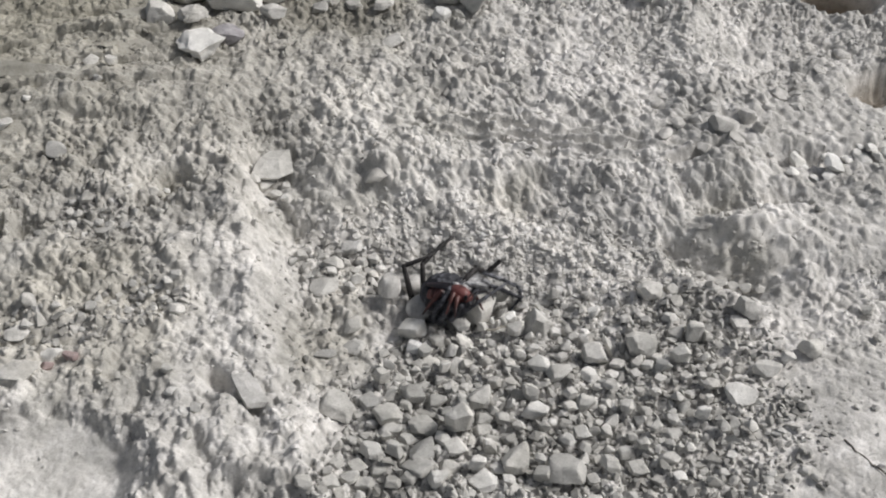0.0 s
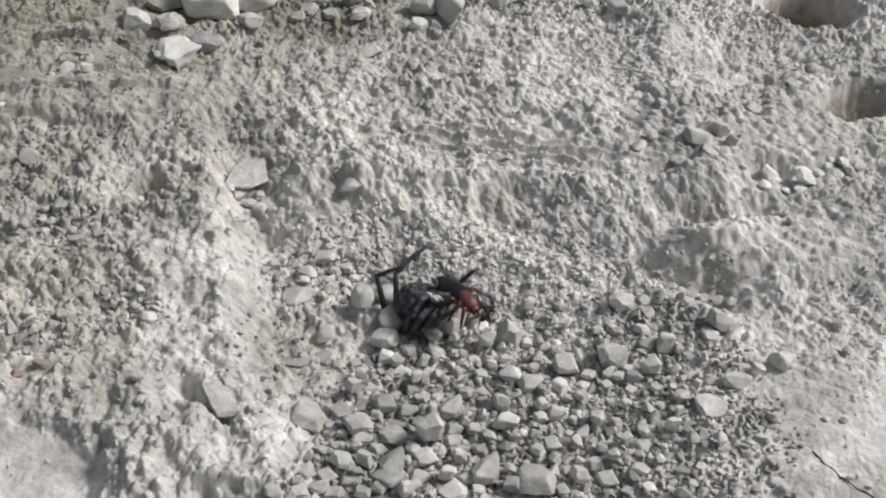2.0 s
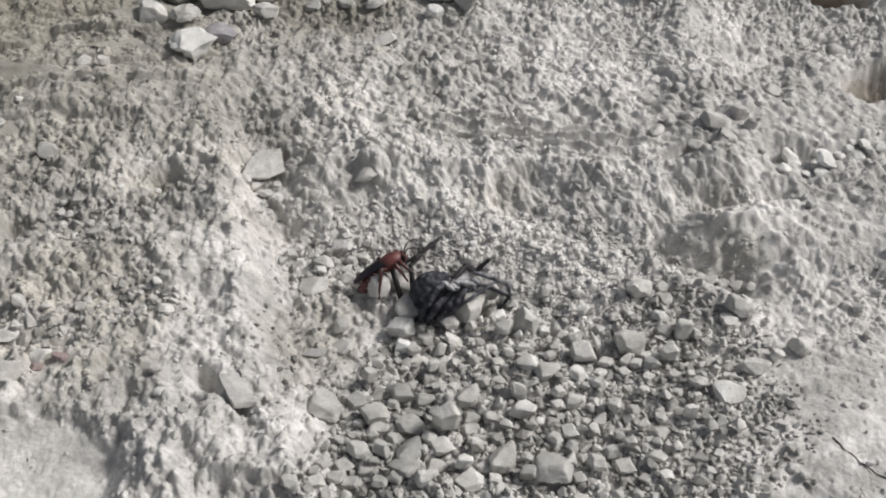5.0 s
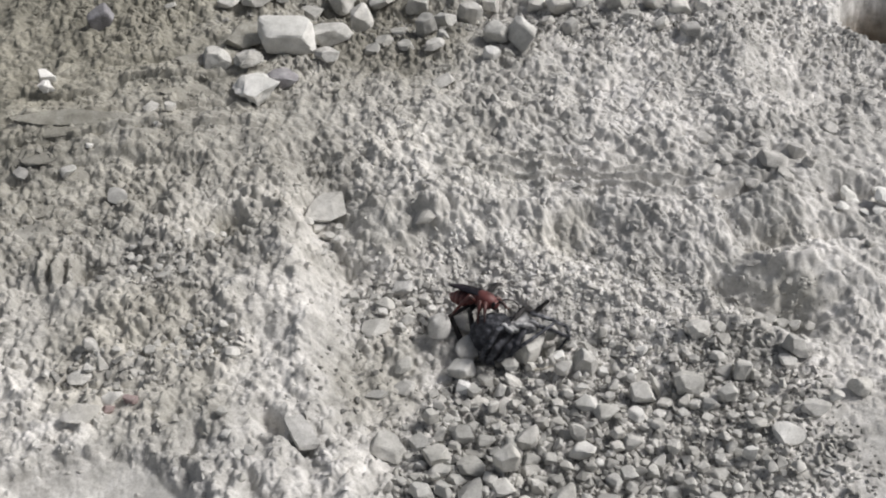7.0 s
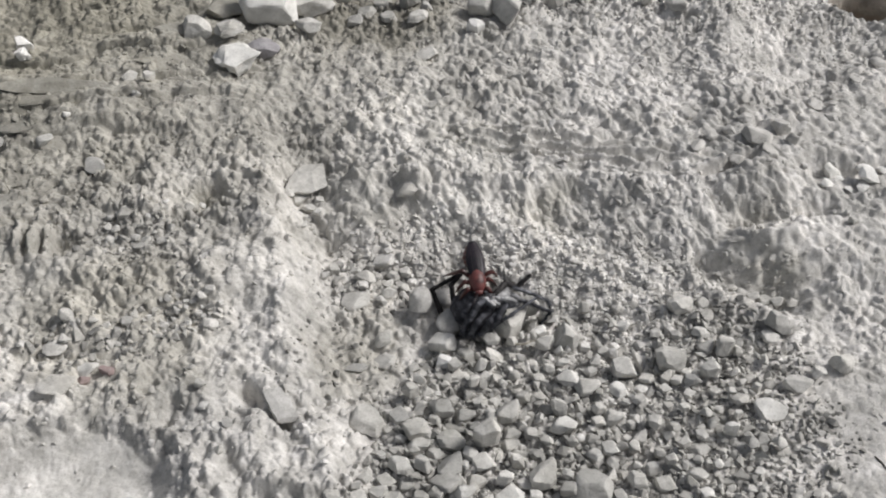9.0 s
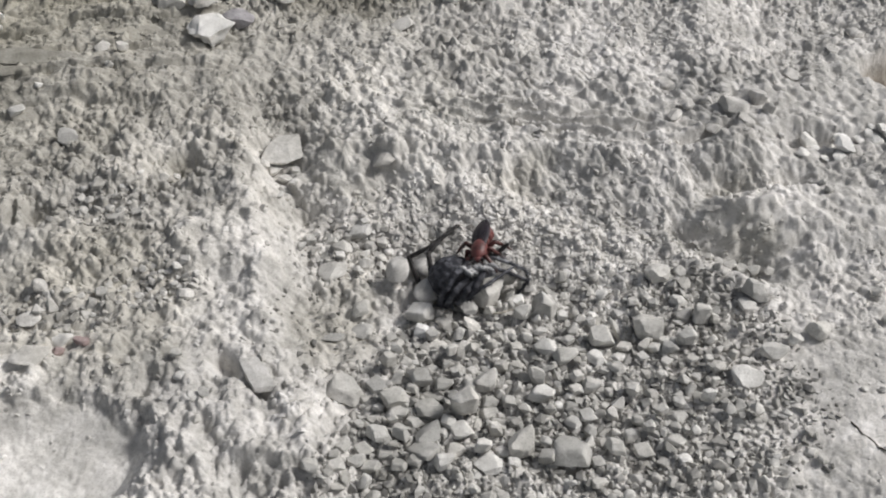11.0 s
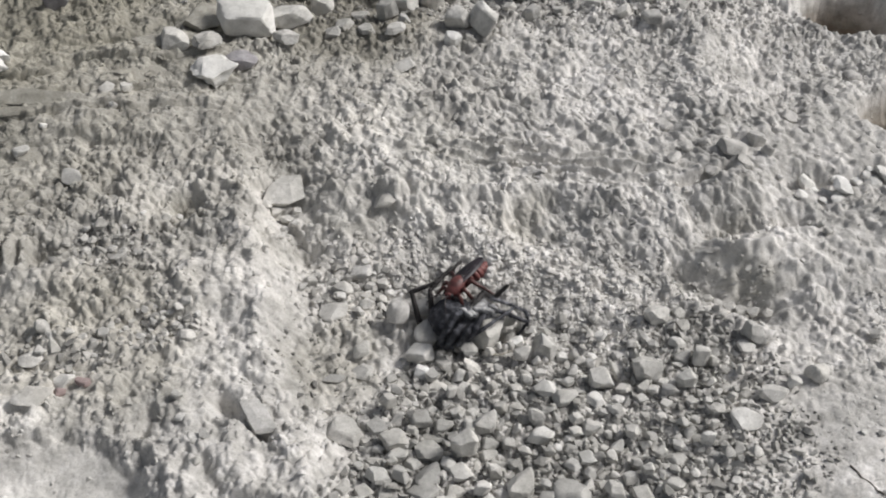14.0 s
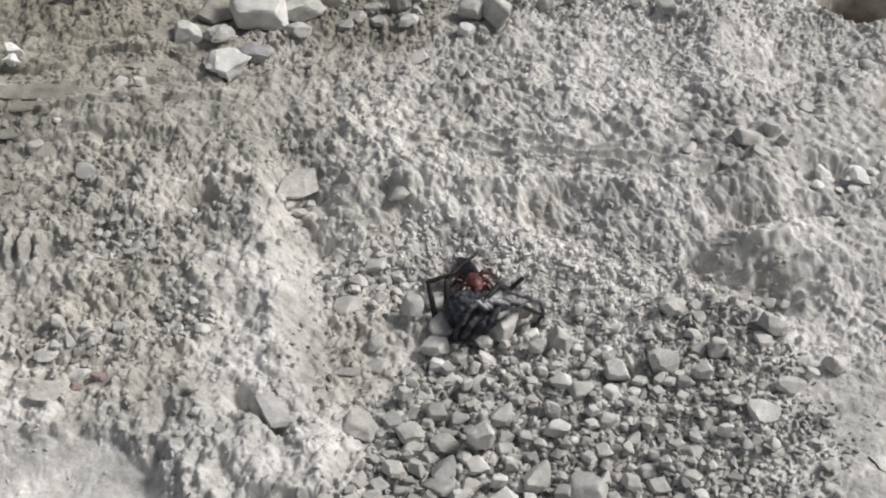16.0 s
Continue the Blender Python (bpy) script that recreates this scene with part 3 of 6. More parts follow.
stone("pebble", 0.0065, -0.0349, 0.0067, 0.0054, 0.0044, 12, 3, "pale grey angular pebble lying in the gravel bed", sink=-0.08)
stone("pebble", 0.0104, -0.0296, 0.0036, 0.0029, 0.0036, 8, 4, "pale grey angular pebble lying in the gravel bed", sink=-0.15)
stone("pebble", -0.0209, -0.0364, 0.0063, 0.0051, 0.0025, 14, 5, "pale grey angular pebble lying in the gravel bed", sink=0)
stone("pebble", -0.0168, -0.0416, 0.0079, 0.0065, 0.0032, -4, 6, "pale grey angular pebble lying in the gravel bed", sink=0)
stone("pebble", -0.0081, -0.0439, 0.0075, 0.0062, 0.0032, -4, 7, "pale grey angular pebble lying in the gravel bed", sink=-0.15)
stone("pebble", -0.0161, -0.0452, 0.0061, 0.0050, 0.0025, 0, 8, "pale grey angular pebble lying in the gravel bed", sink=-0.08)
stone("pebble", 0.0072, -0.0403, 0.0052, 0.0042, 0.0024, 35, 9, "pale grey angular pebble lying in the gravel bed", sink=-0.15)
stone("pebble", 0.0118, -0.0407, 0.0048, 0.0040, 0.0026, -35, 10, "pale grey angular pebble lying in the gravel bed", sink=-0.08)
stone("pebble", 0.0067, -0.0441, 0.0051, 0.0042, 0.0021, 4, 11, "pale grey angular pebble lying in the gravel bed", sink=-0.08)
stone("pebble", -0.0149, -0.0522, 0.0044, 0.0036, 0.0048, -11, 0, "pale grey angular pebble lying in the gravel bed", sink=0)
stone("pebble", -0.0170, -0.0484, 0.0027, 0.0022, 0.0024, 19, 1, "pale grey angular pebble lying in the gravel bed", sink=-0.08)
stone("pebble", -0.0118, -0.0473, 0.0051, 0.0041, 0.0020, 1, 2, "pale grey angular pebble lying in the gravel bed", sink=0)
stone("pebble", -0.0080, -0.0518, 0.0077, 0.0063, 0.0038, 22, 3, "pale grey angular pebble lying in the gravel bed", sink=-0.08)
stone("pebble", -0.0093, -0.0566, 0.0083, 0.0068, 0.0034, -6, 4, "pale grey angular pebble lying in the gravel bed", sink=-0.15)
stone("pebble", -0.0000, -0.0507, 0.0064, 0.0052, 0.0026, -2, 5, "pale grey angular pebble lying in the gravel bed", sink=-0.08)
stone("pebble", 0.0082, -0.0501, 0.0041, 0.0033, 0.0045, -25, 6, "pale grey angular pebble lying in the gravel bed", sink=-0.15)
stone("pebble", 0.0128, -0.0477, 0.0034, 0.0028, 0.0030, 24, 7, "pale grey angular pebble lying in the gravel bed", sink=-0.15)
stone("pebble", 0.0050, -0.0553, 0.0047, 0.0038, 0.0039, 0, 8, "pale grey angular pebble lying in the gravel bed", sink=0)
stone("pebble", -0.0018, -0.0546, 0.0060, 0.0049, 0.0024, 33, 9, "pale grey angular pebble lying in the gravel bed", sink=0)
stone("pebble", -0.0113, -0.0591, 0.0056, 0.0046, 0.0023, 25, 10, "pale grey angular pebble lying in the gravel bed", sink=0)
stone("pebble", -0.0046, -0.0599, 0.0056, 0.0046, 0.0041, 8, 11, "pale grey angular pebble lying in the gravel bed", sink=0)
stone("pebble", -0.0025, -0.0574, 0.0030, 0.0024, 0.0022, -10, 0, "pale grey angular pebble lying in the gravel bed", sink=-0.15)
stone("pebble", 0.0062, -0.0598, 0.0073, 0.0059, 0.0029, 17, 1, "pale grey angular pebble lying in the gravel bed", sink=-0.15)
stone("pebble", -0.0289, -0.0570, 0.0043, 0.0035, 0.0018, 21, 2, "pale grey angular pebble lying in the gravel bed", sink=-0.15)
stone("pebble", -0.0254, -0.0599, 0.0043, 0.0035, 0.0027, -12, 3, "pale grey angular pebble lying in the gravel bed", sink=-0.08)
stone("pebble", -0.0220, -0.0608, 0.0049, 0.0040, 0.0022, 20, 4, "pale grey angular pebble lying in the gravel bed", sink=-0.08)
stone("pebble", -0.0236, -0.0564, 0.0050, 0.0041, 0.0020, 6, 5, "pale grey angular pebble lying in the gravel bed", sink=0)
stone("pebble", -0.0298, -0.0636, 0.0048, 0.0039, 0.0020, -10, 6, "pale grey angular pebble lying in the gravel bed", sink=0)
stone("pebble", -0.0355, -0.0651, 0.0048, 0.0039, 0.0022, -23, 7, "pale grey angular pebble lying in the gravel bed", sink=-0.08)
stone("pebble", 0.0214, -0.0168, 0.0037, 0.0030, 0.0017, -6, 8, "pale grey angular pebble lying in the gravel bed", sink=-0.15)
stone("pebble", 0.0224, -0.0233, 0.0072, 0.0059, 0.0038, -5, 9, "pale grey angular pebble lying in the gravel bed", sink=-0.08)
stone("pebble", 0.0281, -0.0213, 0.0040, 0.0033, 0.0019, 7, 10, "pale grey angular pebble lying in the gravel bed", sink=-0.15)
stone("pebble", 0.0270, -0.0265, 0.0072, 0.0059, 0.0029, 2, 11, "pale grey angular pebble lying in the gravel bed", sink=-0.15)
stone("pebble", 0.0350, -0.0265, 0.0057, 0.0047, 0.0027, -32, 0, "pale grey angular pebble lying in the gravel bed", sink=-0.08)
stone("pebble", 0.0587, -0.0227, 0.0054, 0.0044, 0.0055, 10, 1, "pale grey angular pebble lying in the gravel bed", sink=-0.15)
stone("pebble", 0.0675, -0.0149, 0.0037, 0.0030, 0.0041, -25, 2, "pale grey angular pebble lying in the gravel bed", sink=0)
stone("pebble", 0.0478, -0.0233, 0.0036, 0.0029, 0.0036, 6, 3, "pale grey angular pebble lying in the gravel bed", sink=-0.08)
stone("pebble", 0.0504, -0.0244, 0.0036, 0.0029, 0.0026, 6, 4, "pale grey angular pebble lying in the gravel bed", sink=-0.15)
stone("pebble", 0.0473, -0.0266, 0.0036, 0.0029, 0.0016, 6, 5, "pale grey angular pebble lying in the gravel bed", sink=-0.08)
stone("pebble", 0.0533, -0.0216, 0.0036, 0.0030, 0.0021, 17, 6, "pale grey angular pebble lying in the gravel bed", sink=-0.15)
stone("pebble", 0.0195, -0.0330, 0.0049, 0.0040, 0.0055, -26, 7, "pale grey angular pebble lying in the gravel bed", sink=0)
stone("pebble", 0.0204, -0.0380, 0.0070, 0.0057, 0.0037, -11, 8, "pale grey angular pebble lying in the gravel bed", sink=-0.08)
stone("pebble", 0.0221, -0.0436, 0.0034, 0.0028, 0.0038, 2, 9, "pale grey angular pebble lying in the gravel bed", sink=-0.08)
stone("pebble", 0.0293, -0.0336, 0.0042, 0.0035, 0.0036, -3, 10, "pale grey angular pebble lying in the gravel bed", sink=-0.15)
stone("pebble", 0.0331, -0.0358, 0.0056, 0.0046, 0.0041, -15, 11, "pale grey angular pebble lying in the gravel bed", sink=-0.08)
stone("pebble", 0.0401, -0.0310, 0.0046, 0.0038, 0.0019, -34, 0, "pale grey angular pebble lying in the gravel bed", sink=-0.08)
stone("pebble", 0.0431, -0.0382, 0.0042, 0.0034, 0.0046, -30, 1, "pale grey angular pebble lying in the gravel bed", sink=-0.08)
stone("pebble", 0.0483, -0.0386, 0.0045, 0.0037, 0.0024, -14, 2, "pale grey angular pebble lying in the gravel bed", sink=-0.08)
stone("pebble", 0.0394, -0.0416, 0.0041, 0.0034, 0.0030, 11, 3, "pale grey angular pebble lying in the gravel bed", sink=-0.08)
stone("pebble", 0.0373, -0.0379, 0.0024, 0.0020, 0.0027, -23, 4, "pale grey angular pebble lying in the gravel bed", sink=-0.08)
stone("pebble", 0.0316, -0.0450, 0.0051, 0.0042, 0.0021, -9, 5, "pale grey angular pebble lying in the gravel bed", sink=-0.08)
stone("pebble", 0.0291, -0.0373, 0.0042, 0.0034, 0.0021, -9, 6, "pale grey angular pebble lying in the gravel bed", sink=-0.08)
stone("pebble", 0.0438, -0.0461, 0.0034, 0.0028, 0.0025, -28, 7, "pale grey angular pebble lying in the gravel bed", sink=-0.15)
stone("pebble", 0.0520, -0.0531, 0.0054, 0.0044, 0.0022, -28, 8, "pale grey angular pebble lying in the gravel bed", sink=-0.15)
stone("pebble", 0.0526, -0.0491, 0.0034, 0.0028, 0.0020, -14, 9, "pale grey angular pebble lying in the gravel bed", sink=0)
stone("pebble", 0.0547, -0.0505, 0.0024, 0.0019, 0.0026, -16, 10, "pale grey angular pebble lying in the gravel bed", sink=0)
stone("pebble", 0.0379, -0.0494, 0.0031, 0.0025, 0.0034, -30, 11, "pale grey angular pebble lying in the gravel bed", sink=0)
stone("pebble", 0.0419, -0.0504, 0.0044, 0.0036, 0.0037, 27, 0, "pale grey angular pebble lying in the gravel bed", sink=0)
stone("pebble", 0.0459, -0.0495, 0.0034, 0.0028, 0.0037, -4, 1, "pale grey angular pebble lying in the gravel bed", sink=0)
stone("pebble", 0.0372, -0.0556, 0.0060, 0.0049, 0.0039, -31, 2, "pale grey angular pebble lying in the gravel bed", sink=-0.08)
stone("pebble", 0.0313, -0.0527, 0.0034, 0.0027, 0.0025, 32, 3, "pale grey angular pebble lying in the gravel bed", sink=-0.15)
stone("pebble", 0.0206, -0.0583, 0.0050, 0.0041, 0.0036, 17, 4, "pale grey angular pebble lying in the gravel bed", sink=-0.08)
stone("pebble", 0.0442, -0.0557, 0.0057, 0.0046, 0.0023, -10, 5, "pale grey angular pebble lying in the gravel bed", sink=0)
stone("pebble", 0.0533, -0.0589, 0.0043, 0.0035, 0.0022, -10, 6, "pale grey angular pebble lying in the gravel bed", sink=-0.08)
stone("pebble", 0.0655, -0.0314, 0.0042, 0.0035, 0.0021, 21, 7, "pale grey angular pebble lying in the gravel bed", sink=-0.15)
stone("pebble", 0.0643, -0.0356, 0.0028, 0.0023, 0.0030, 27, 8, "pale grey angular pebble lying in the gravel bed", sink=-0.08)
stone("pebble", 0.0660, -0.0419, 0.0031, 0.0025, 0.0018, -7, 9, "pale grey angular pebble lying in the gravel bed", sink=-0.15)
stone("pebble", 0.0704, -0.0272, 0.0032, 0.0026, 0.0036, 21, 10, "pale grey angular pebble lying in the gravel bed", sink=-0.08)
stone("pebble", 0.0671, -0.0248, 0.0029, 0.0023, 0.0016, 19, 11, "pale grey angular pebble lying in the gravel bed", sink=-0.15)
stone("pebble", 0.0699, -0.0228, 0.0036, 0.0029, 0.0016, 28, 0, "pale grey angular pebble lying in the gravel bed", sink=-0.15)
stone("pebble", 0.0543, -0.0418, 0.0035, 0.0028, 0.0025, -31, 1, "pale grey angular pebble lying in the gravel bed", sink=-0.15)
stone("pebble", 0.0587, -0.0085, 0.0052, 0.0043, 0.0028, -3, 2, "pale grey angular pebble lying in the gravel bed", sink=-0.15)
stone("pebble", 0.0594, -0.0138, 0.0048, 0.0039, 0.0035, -4, 3, "pale grey angular pebble lying in the gravel bed", sink=-0.08)
stone("pebble", 0.0597, -0.0339, 0.0028, 0.0023, 0.0021, -9, 4, "pale grey angular pebble lying in the gravel bed", sink=0)
stone("pebble", 0.0597, -0.0283, 0.0032, 0.0026, 0.0019, 18, 5, "pale grey angular pebble lying in the gravel bed", sink=-0.15)
stone("pebble", 0.0147, -0.0222, 0.0040, 0.0032, 0.0019, -17, 6, "pale grey angular pebble lying in the gravel bed", sink=-0.08)
stone("pebble", 0.0178, -0.0192, 0.0036, 0.0030, 0.0032, -29, 7, "pale grey angular pebble lying in the gravel bed", sink=-0.08)
stone("pebble", 0.0144, -0.0284, 0.0043, 0.0035, 0.0021, -21, 8, "pale grey angular pebble lying in the gravel bed", sink=-0.08)
stone("pebble", 0.0327, -0.0120, 0.0044, 0.0036, 0.0018, 16, 9, "pale grey angular pebble lying in the gravel bed", sink=0)
stone("pebble", 0.0274, -0.0108, 0.0041, 0.0033, 0.0020, -30, 10, "pale grey angular pebble lying in the gravel bed", sink=0)
stone("pebble", 0.0426, -0.0105, 0.0041, 0.0033, 0.0016, 14, 11, "pale grey angular pebble lying in the gravel bed", sink=-0.08)
stone("pebble", 0.0465, -0.0089, 0.0033, 0.0027, 0.0019, 20, 0, "pale grey angular pebble lying in the gravel bed", sink=-0.15)
stone("pebble", 0.0519, -0.0089, 0.0033, 0.0027, 0.0024, -14, 1, "pale grey angular pebble lying in the gravel bed", sink=-0.15)
stone("pebble", 0.0358, -0.0104, 0.0033, 0.0027, 0.0014, 2, 2, "pale grey angular pebble lying in the gravel bed", sink=-0.08)
stone("pebble", 0.0299, -0.0172, 0.0037, 0.0030, 0.0022, 25, 3, "pale grey angular pebble lying in the gravel bed", sink=0)
stone("pebble", 0.0428, -0.0230, 0.0043, 0.0035, 0.0022, 5, 4, "pale grey angular pebble lying in the gravel bed", sink=0)
stone("pebble", 0.0532, -0.0282, 0.0036, 0.0029, 0.0021, 32, 5, "pale grey angular pebble lying in the gravel bed", sink=-0.08)
stone("pebble", 0.0510, -0.0338, 0.0032, 0.0026, 0.0023, -1, 6, "pale grey angular pebble lying in the gravel bed", sink=-0.15)
stone("pebble", 0.0410, -0.0261, 0.0036, 0.0029, 0.0021, 15, 7, "pale grey angular pebble lying in the gravel bed", sink=-0.08)
stone("pebble", 0.0369, -0.0306, 0.0032, 0.0026, 0.0018, -26, 8, "pale grey angular pebble lying in the gravel bed", sink=-0.08)
stone("pebble", 0.0159, -0.0429, 0.0038, 0.0031, 0.0023, -11, 9, "pale grey angular pebble lying in the gravel bed", sink=-0.08)
stone("pebble", 0.0358, -0.0416, 0.0035, 0.0028, 0.0021, 15, 10, "pale grey angular pebble lying in the gravel bed", sink=-0.15)
stone("pebble", 0.0274, -0.0420, 0.0038, 0.0031, 0.0018, -19, 11, "pale grey angular pebble lying in the gravel bed", sink=0)
stone("pebble", 0.0276, -0.0474, 0.0044, 0.0036, 0.0018, -28, 0, "pale grey angular pebble lying in the gravel bed", sink=-0.08)
stone("pebble", 0.0496, -0.0447, 0.0034, 0.0028, 0.0030, 24, 1, "pale grey angular pebble lying in the gravel bed", sink=-0.15)
stone("pebble", 0.0594, -0.0457, 0.0031, 0.0025, 0.0018, 25, 2, "pale grey angular pebble lying in the gravel bed", sink=0)
stone("pebble", 0.0594, -0.0501, 0.0027, 0.0022, 0.0015, 16, 3, "pale grey angular pebble lying in the gravel bed", sink=0)
stone("pebble", 0.0486, -0.0590, 0.0040, 0.0032, 0.0016, -8, 4, "pale grey angular pebble lying in the gravel bed", sink=-0.08)
stone("pebble", 0.0328, -0.0592, 0.0040, 0.0033, 0.0025, -8, 5, "pale grey angular pebble lying in the gravel bed", sink=-0.15)
stone("pebble", 0.0124, -0.0596, 0.0040, 0.0032, 0.0024, -34, 6, "pale grey angular pebble lying in the gravel bed", sink=-0.15)
stone("pebble", 0.0098, -0.0563, 0.0037, 0.0030, 0.0018, -3, 7, "pale grey angular pebble lying in the gravel bed", sink=0)
stone("pebble", 0.0729, -0.0284, 0.0028, 0.0023, 0.0016, 15, 8, "pale grey angular pebble lying in the gravel bed", sink=-0.15)
stone("pebble", 0.0749, -0.0290, 0.0025, 0.0020, 0.0018, -7, 9, "pale grey angular pebble lying in the gravel bed", sink=-0.08)
stone("pebble", 0.0637, -0.0283, 0.0032, 0.0026, 0.0019, -29, 10, "pale grey angular pebble lying in the gravel bed", sink=0)
stone("pebble", -0.0188, -0.0574, 0.0043, 0.0035, 0.0022, -15, 11, "pale grey angular pebble lying in the gravel bed", sink=-0.15)
stone("pebble", -0.0153, -0.0604, 0.0043, 0.0035, 0.0022, 7, 0, "pale grey angular pebble lying in the gravel bed", sink=0)
stone("pebble", -0.0140, -0.0286, 0.0032, 0.0026, 0.0014, 25, 1, "pale grey angular pebble lying in the gravel bed", sink=0)
stone("pebble", -0.0207, -0.0435, 0.0034, 0.0028, 0.0016, 21, 2, "pale grey angular pebble lying in the gravel bed", sink=0)
stone("pebble", -0.0219, -0.0469, 0.0030, 0.0025, 0.0013, -25, 3, "pale grey angular pebble lying in the gravel bed", sink=-0.15)
stone("pebble", -0.0253, -0.0488, 0.0030, 0.0025, 0.0013, -21, 4, "pale grey angular pebble lying in the gravel bed", sink=-0.15)
stone("pebble", -0.0211, -0.0321, 0.0031, 0.0026, 0.0013, -3, 5, "pale grey angular pebble lying in the gravel bed", sink=-0.08)
stone("pebble", -0.0248, -0.0310, 0.0028, 0.0023, 0.0011, -18, 6, "pale grey angular pebble lying in the gravel bed", sink=0)
stone("pebble", -0.0075, -0.0287, 0.0032, 0.0026, 0.0014, 11, 7, "pale grey angular pebble lying in the gravel bed", sink=-0.15)
stone("pebble", -0.0038, -0.0287, 0.0028, 0.0023, 0.0016, 31, 8, "pale grey angular pebble lying in the gravel bed", sink=-0.15)
stone("pebble", -0.0097, -0.0253, 0.0028, 0.0023, 0.0016, 3, 9, "pale grey angular pebble lying in the gravel bed", sink=-0.15)
stone("pebble", -0.0118, -0.0286, 0.0028, 0.0023, 0.0011, -26, 10, "pale grey angular pebble lying in the gravel bed", sink=-0.08)
stone("pebble", 0.0076, -0.0031, 0.0112, 0.0092, 0.0085, 30, 11, "large pale split pebble lying against the dark spider", sink=-0.1)
stone("pebble", 0.0139, 0.0016, 0.0053, 0.0043, 0.0058, -25, 0, "grey rounded pebble wedged against the dark spider", sink=-0.2, mesh_kind="small")
stone("pebble", -0.0082, -0.0033, 0.0094, 0.0068, 0.0033, 34, 1, "flat smooth grey pebble beside the dark spider", 3, sink=-0.4, mesh_kind="round", lean=(20, 4, 0))
stone("pebble", -0.0168, 0.0020, 0.0078, 0.0063, 0.0062, 75, 2, "smooth rounded grey pebble beside the spider legs", 3, sink=0, mesh_kind="round", lean=(24, -8, 0))
stone("pebble", -0.0100, 0.0063, 0.0075, 0.0061, 0.0050, 23, 3, "rounded grey pebble behind a spider leg", 3, sink=0, mesh_kind="round")
stone("pebble", -0.0107, -0.0116, 0.0078, 0.0064, 0.0048, 10, 4, "pale grey blocky pebble beside the dark spider")
stone("pebble", 0.0157, -0.0060, 0.0041, 0.0034, 0.0028, 13, 5, "small white pebble in the gravel bed", 1)
stone("pebble", 0.0230, -0.0094, 0.0079, 0.0064, 0.0082, -35, 6, "triangular pale pebble leaning on the gravel", lean=(0, 22, 0))
stone("pebble", 0.0035, -0.0140, 0.0063, 0.0036, 0.0015, -30, 7, "pale flat pebble tilted in the gravel bed", lean=(10, 16, 0))
stone("pebble", -0.0101, -0.0171, 0.0043, 0.0035, 0.0036, -9, 8, "small white pebble in the gravel bed", 1)
stone("pebble", -0.0060, -0.0215, 0.0072, 0.0045, 0.0019, 4, 9, "flat grey pebble lying in the gravel bed")
stone("pebble", -0.0187, -0.0299, 0.0048, 0.0039, 0.0053, 5, 10, "pale six-sided pebble standing in the gravel bed")
stone("pebble", -0.0074, -0.0379, 0.0079, 0.0036, 0.0015, -20, 11, "flat grey pebble lying in the gravel bed")
stone("pebble", -0.0293, -0.0385, 0.0100, 0.0082, 0.0041, -4, 0, "large blocky grey pebble with a pale end", lean=(4, 10, 0))
stone("pebble", 0.0007, -0.0451, 0.0072, 0.0055, 0.0095, 14, 1, "large upright wedge-shaped pale pebble in the gravel")
stone("pebble", -0.0203, -0.0525, 0.0070, 0.0057, 0.0043, -12, 2, "pale wedge-shaped pebble in the gravel bed")
stone("pebble", 0.0146, -0.0544, 0.0082, 0.0067, 0.0056, 20, 3, "large pale grey pebble in the gravel bed")
stone("pebble", -0.0333, -0.0204, 0.0065, 0.0028, 0.0013, 14, 4, "small flat pale pebble on rough ground", lean=(14, 4, 0))
stone("pebble", 0.0373, -0.0204, 0.0076, 0.0062, 0.0056, -20, 5, "large pale angular pebble in the gravel bed")
stone("pebble", 0.0415, -0.0174, 0.0023, 0.0090, 0.0020, 40, 6, "thin pale sliver of stone leaning on the gravel", mesh_kind="stone_slab", lean=(30, 30, 0))
stone("pebble", 0.0494, -0.0179, 0.0083, 0.0068, 0.0070, -8, 7, "large pale angular pebble at the edge of the gravel bed", sink=-0.05)
stone("pebble", 0.0640, -0.0138, 0.0057, 0.0047, 0.0072, 12, 8, "upright grey pebble half buried beside the gravel bed")
stone("pebble", 0.0240, -0.0425, 0.0027, 0.0022, 0.0029, 0, 9, "white oval pebble standing in the gravel bed", 1, mesh_kind="round")
stone("pebble", 0.0251, -0.0330, 0.0014, 0.0060, 0.0015, 60, 10, "thin pale sliver of stone leaning on the gravel", mesh_kind="stone_slab", lean=(20, 40, 0))
stone("pebble", 0.0535, -0.0457, 0.0056, 0.0046, 0.0024, 20, 11, "pale wedge-shaped pebble in the gravel bed", lean=(0, 14, 0))
stone("pebble", 0.0261, -0.0571, 0.0103, 0.0084, 0.0059, 8, 0, "large pale block of stone in the gravel bed")
stone("pebble", 0.0617, -0.0409, 0.0039, 0.0032, 0.0044, 10, 1, "white pebble standing on end in the gravel", 1)
stone("pebble", 0.0797, -0.0062, 0.0078, 0.0064, 0.0067, -27, 2, "blocky pale grey pebble standing alone on dusty ground", sink=0)
stone("pebble", 0.0811, -0.0263, 0.0075, 0.0054, 0.0034, -20, 3, "low flat grey pebble sunk in dust", lean=(12, 10, 0))
stone("pebble", 0.0938, -0.0204, 0.0073, 0.0059, 0.0049, 0, 4, "rounded pale pebble casting a soft shadow on dust", sink=0.08, mesh_kind="small", lean=(14, 10, 0))
stone("pebble", 0.0727, -0.0345, 0.0086, 0.0070, 0.0035, -6, 5, "grey knobbly pebble at the edge of the gravel bed", mesh_kind="small")
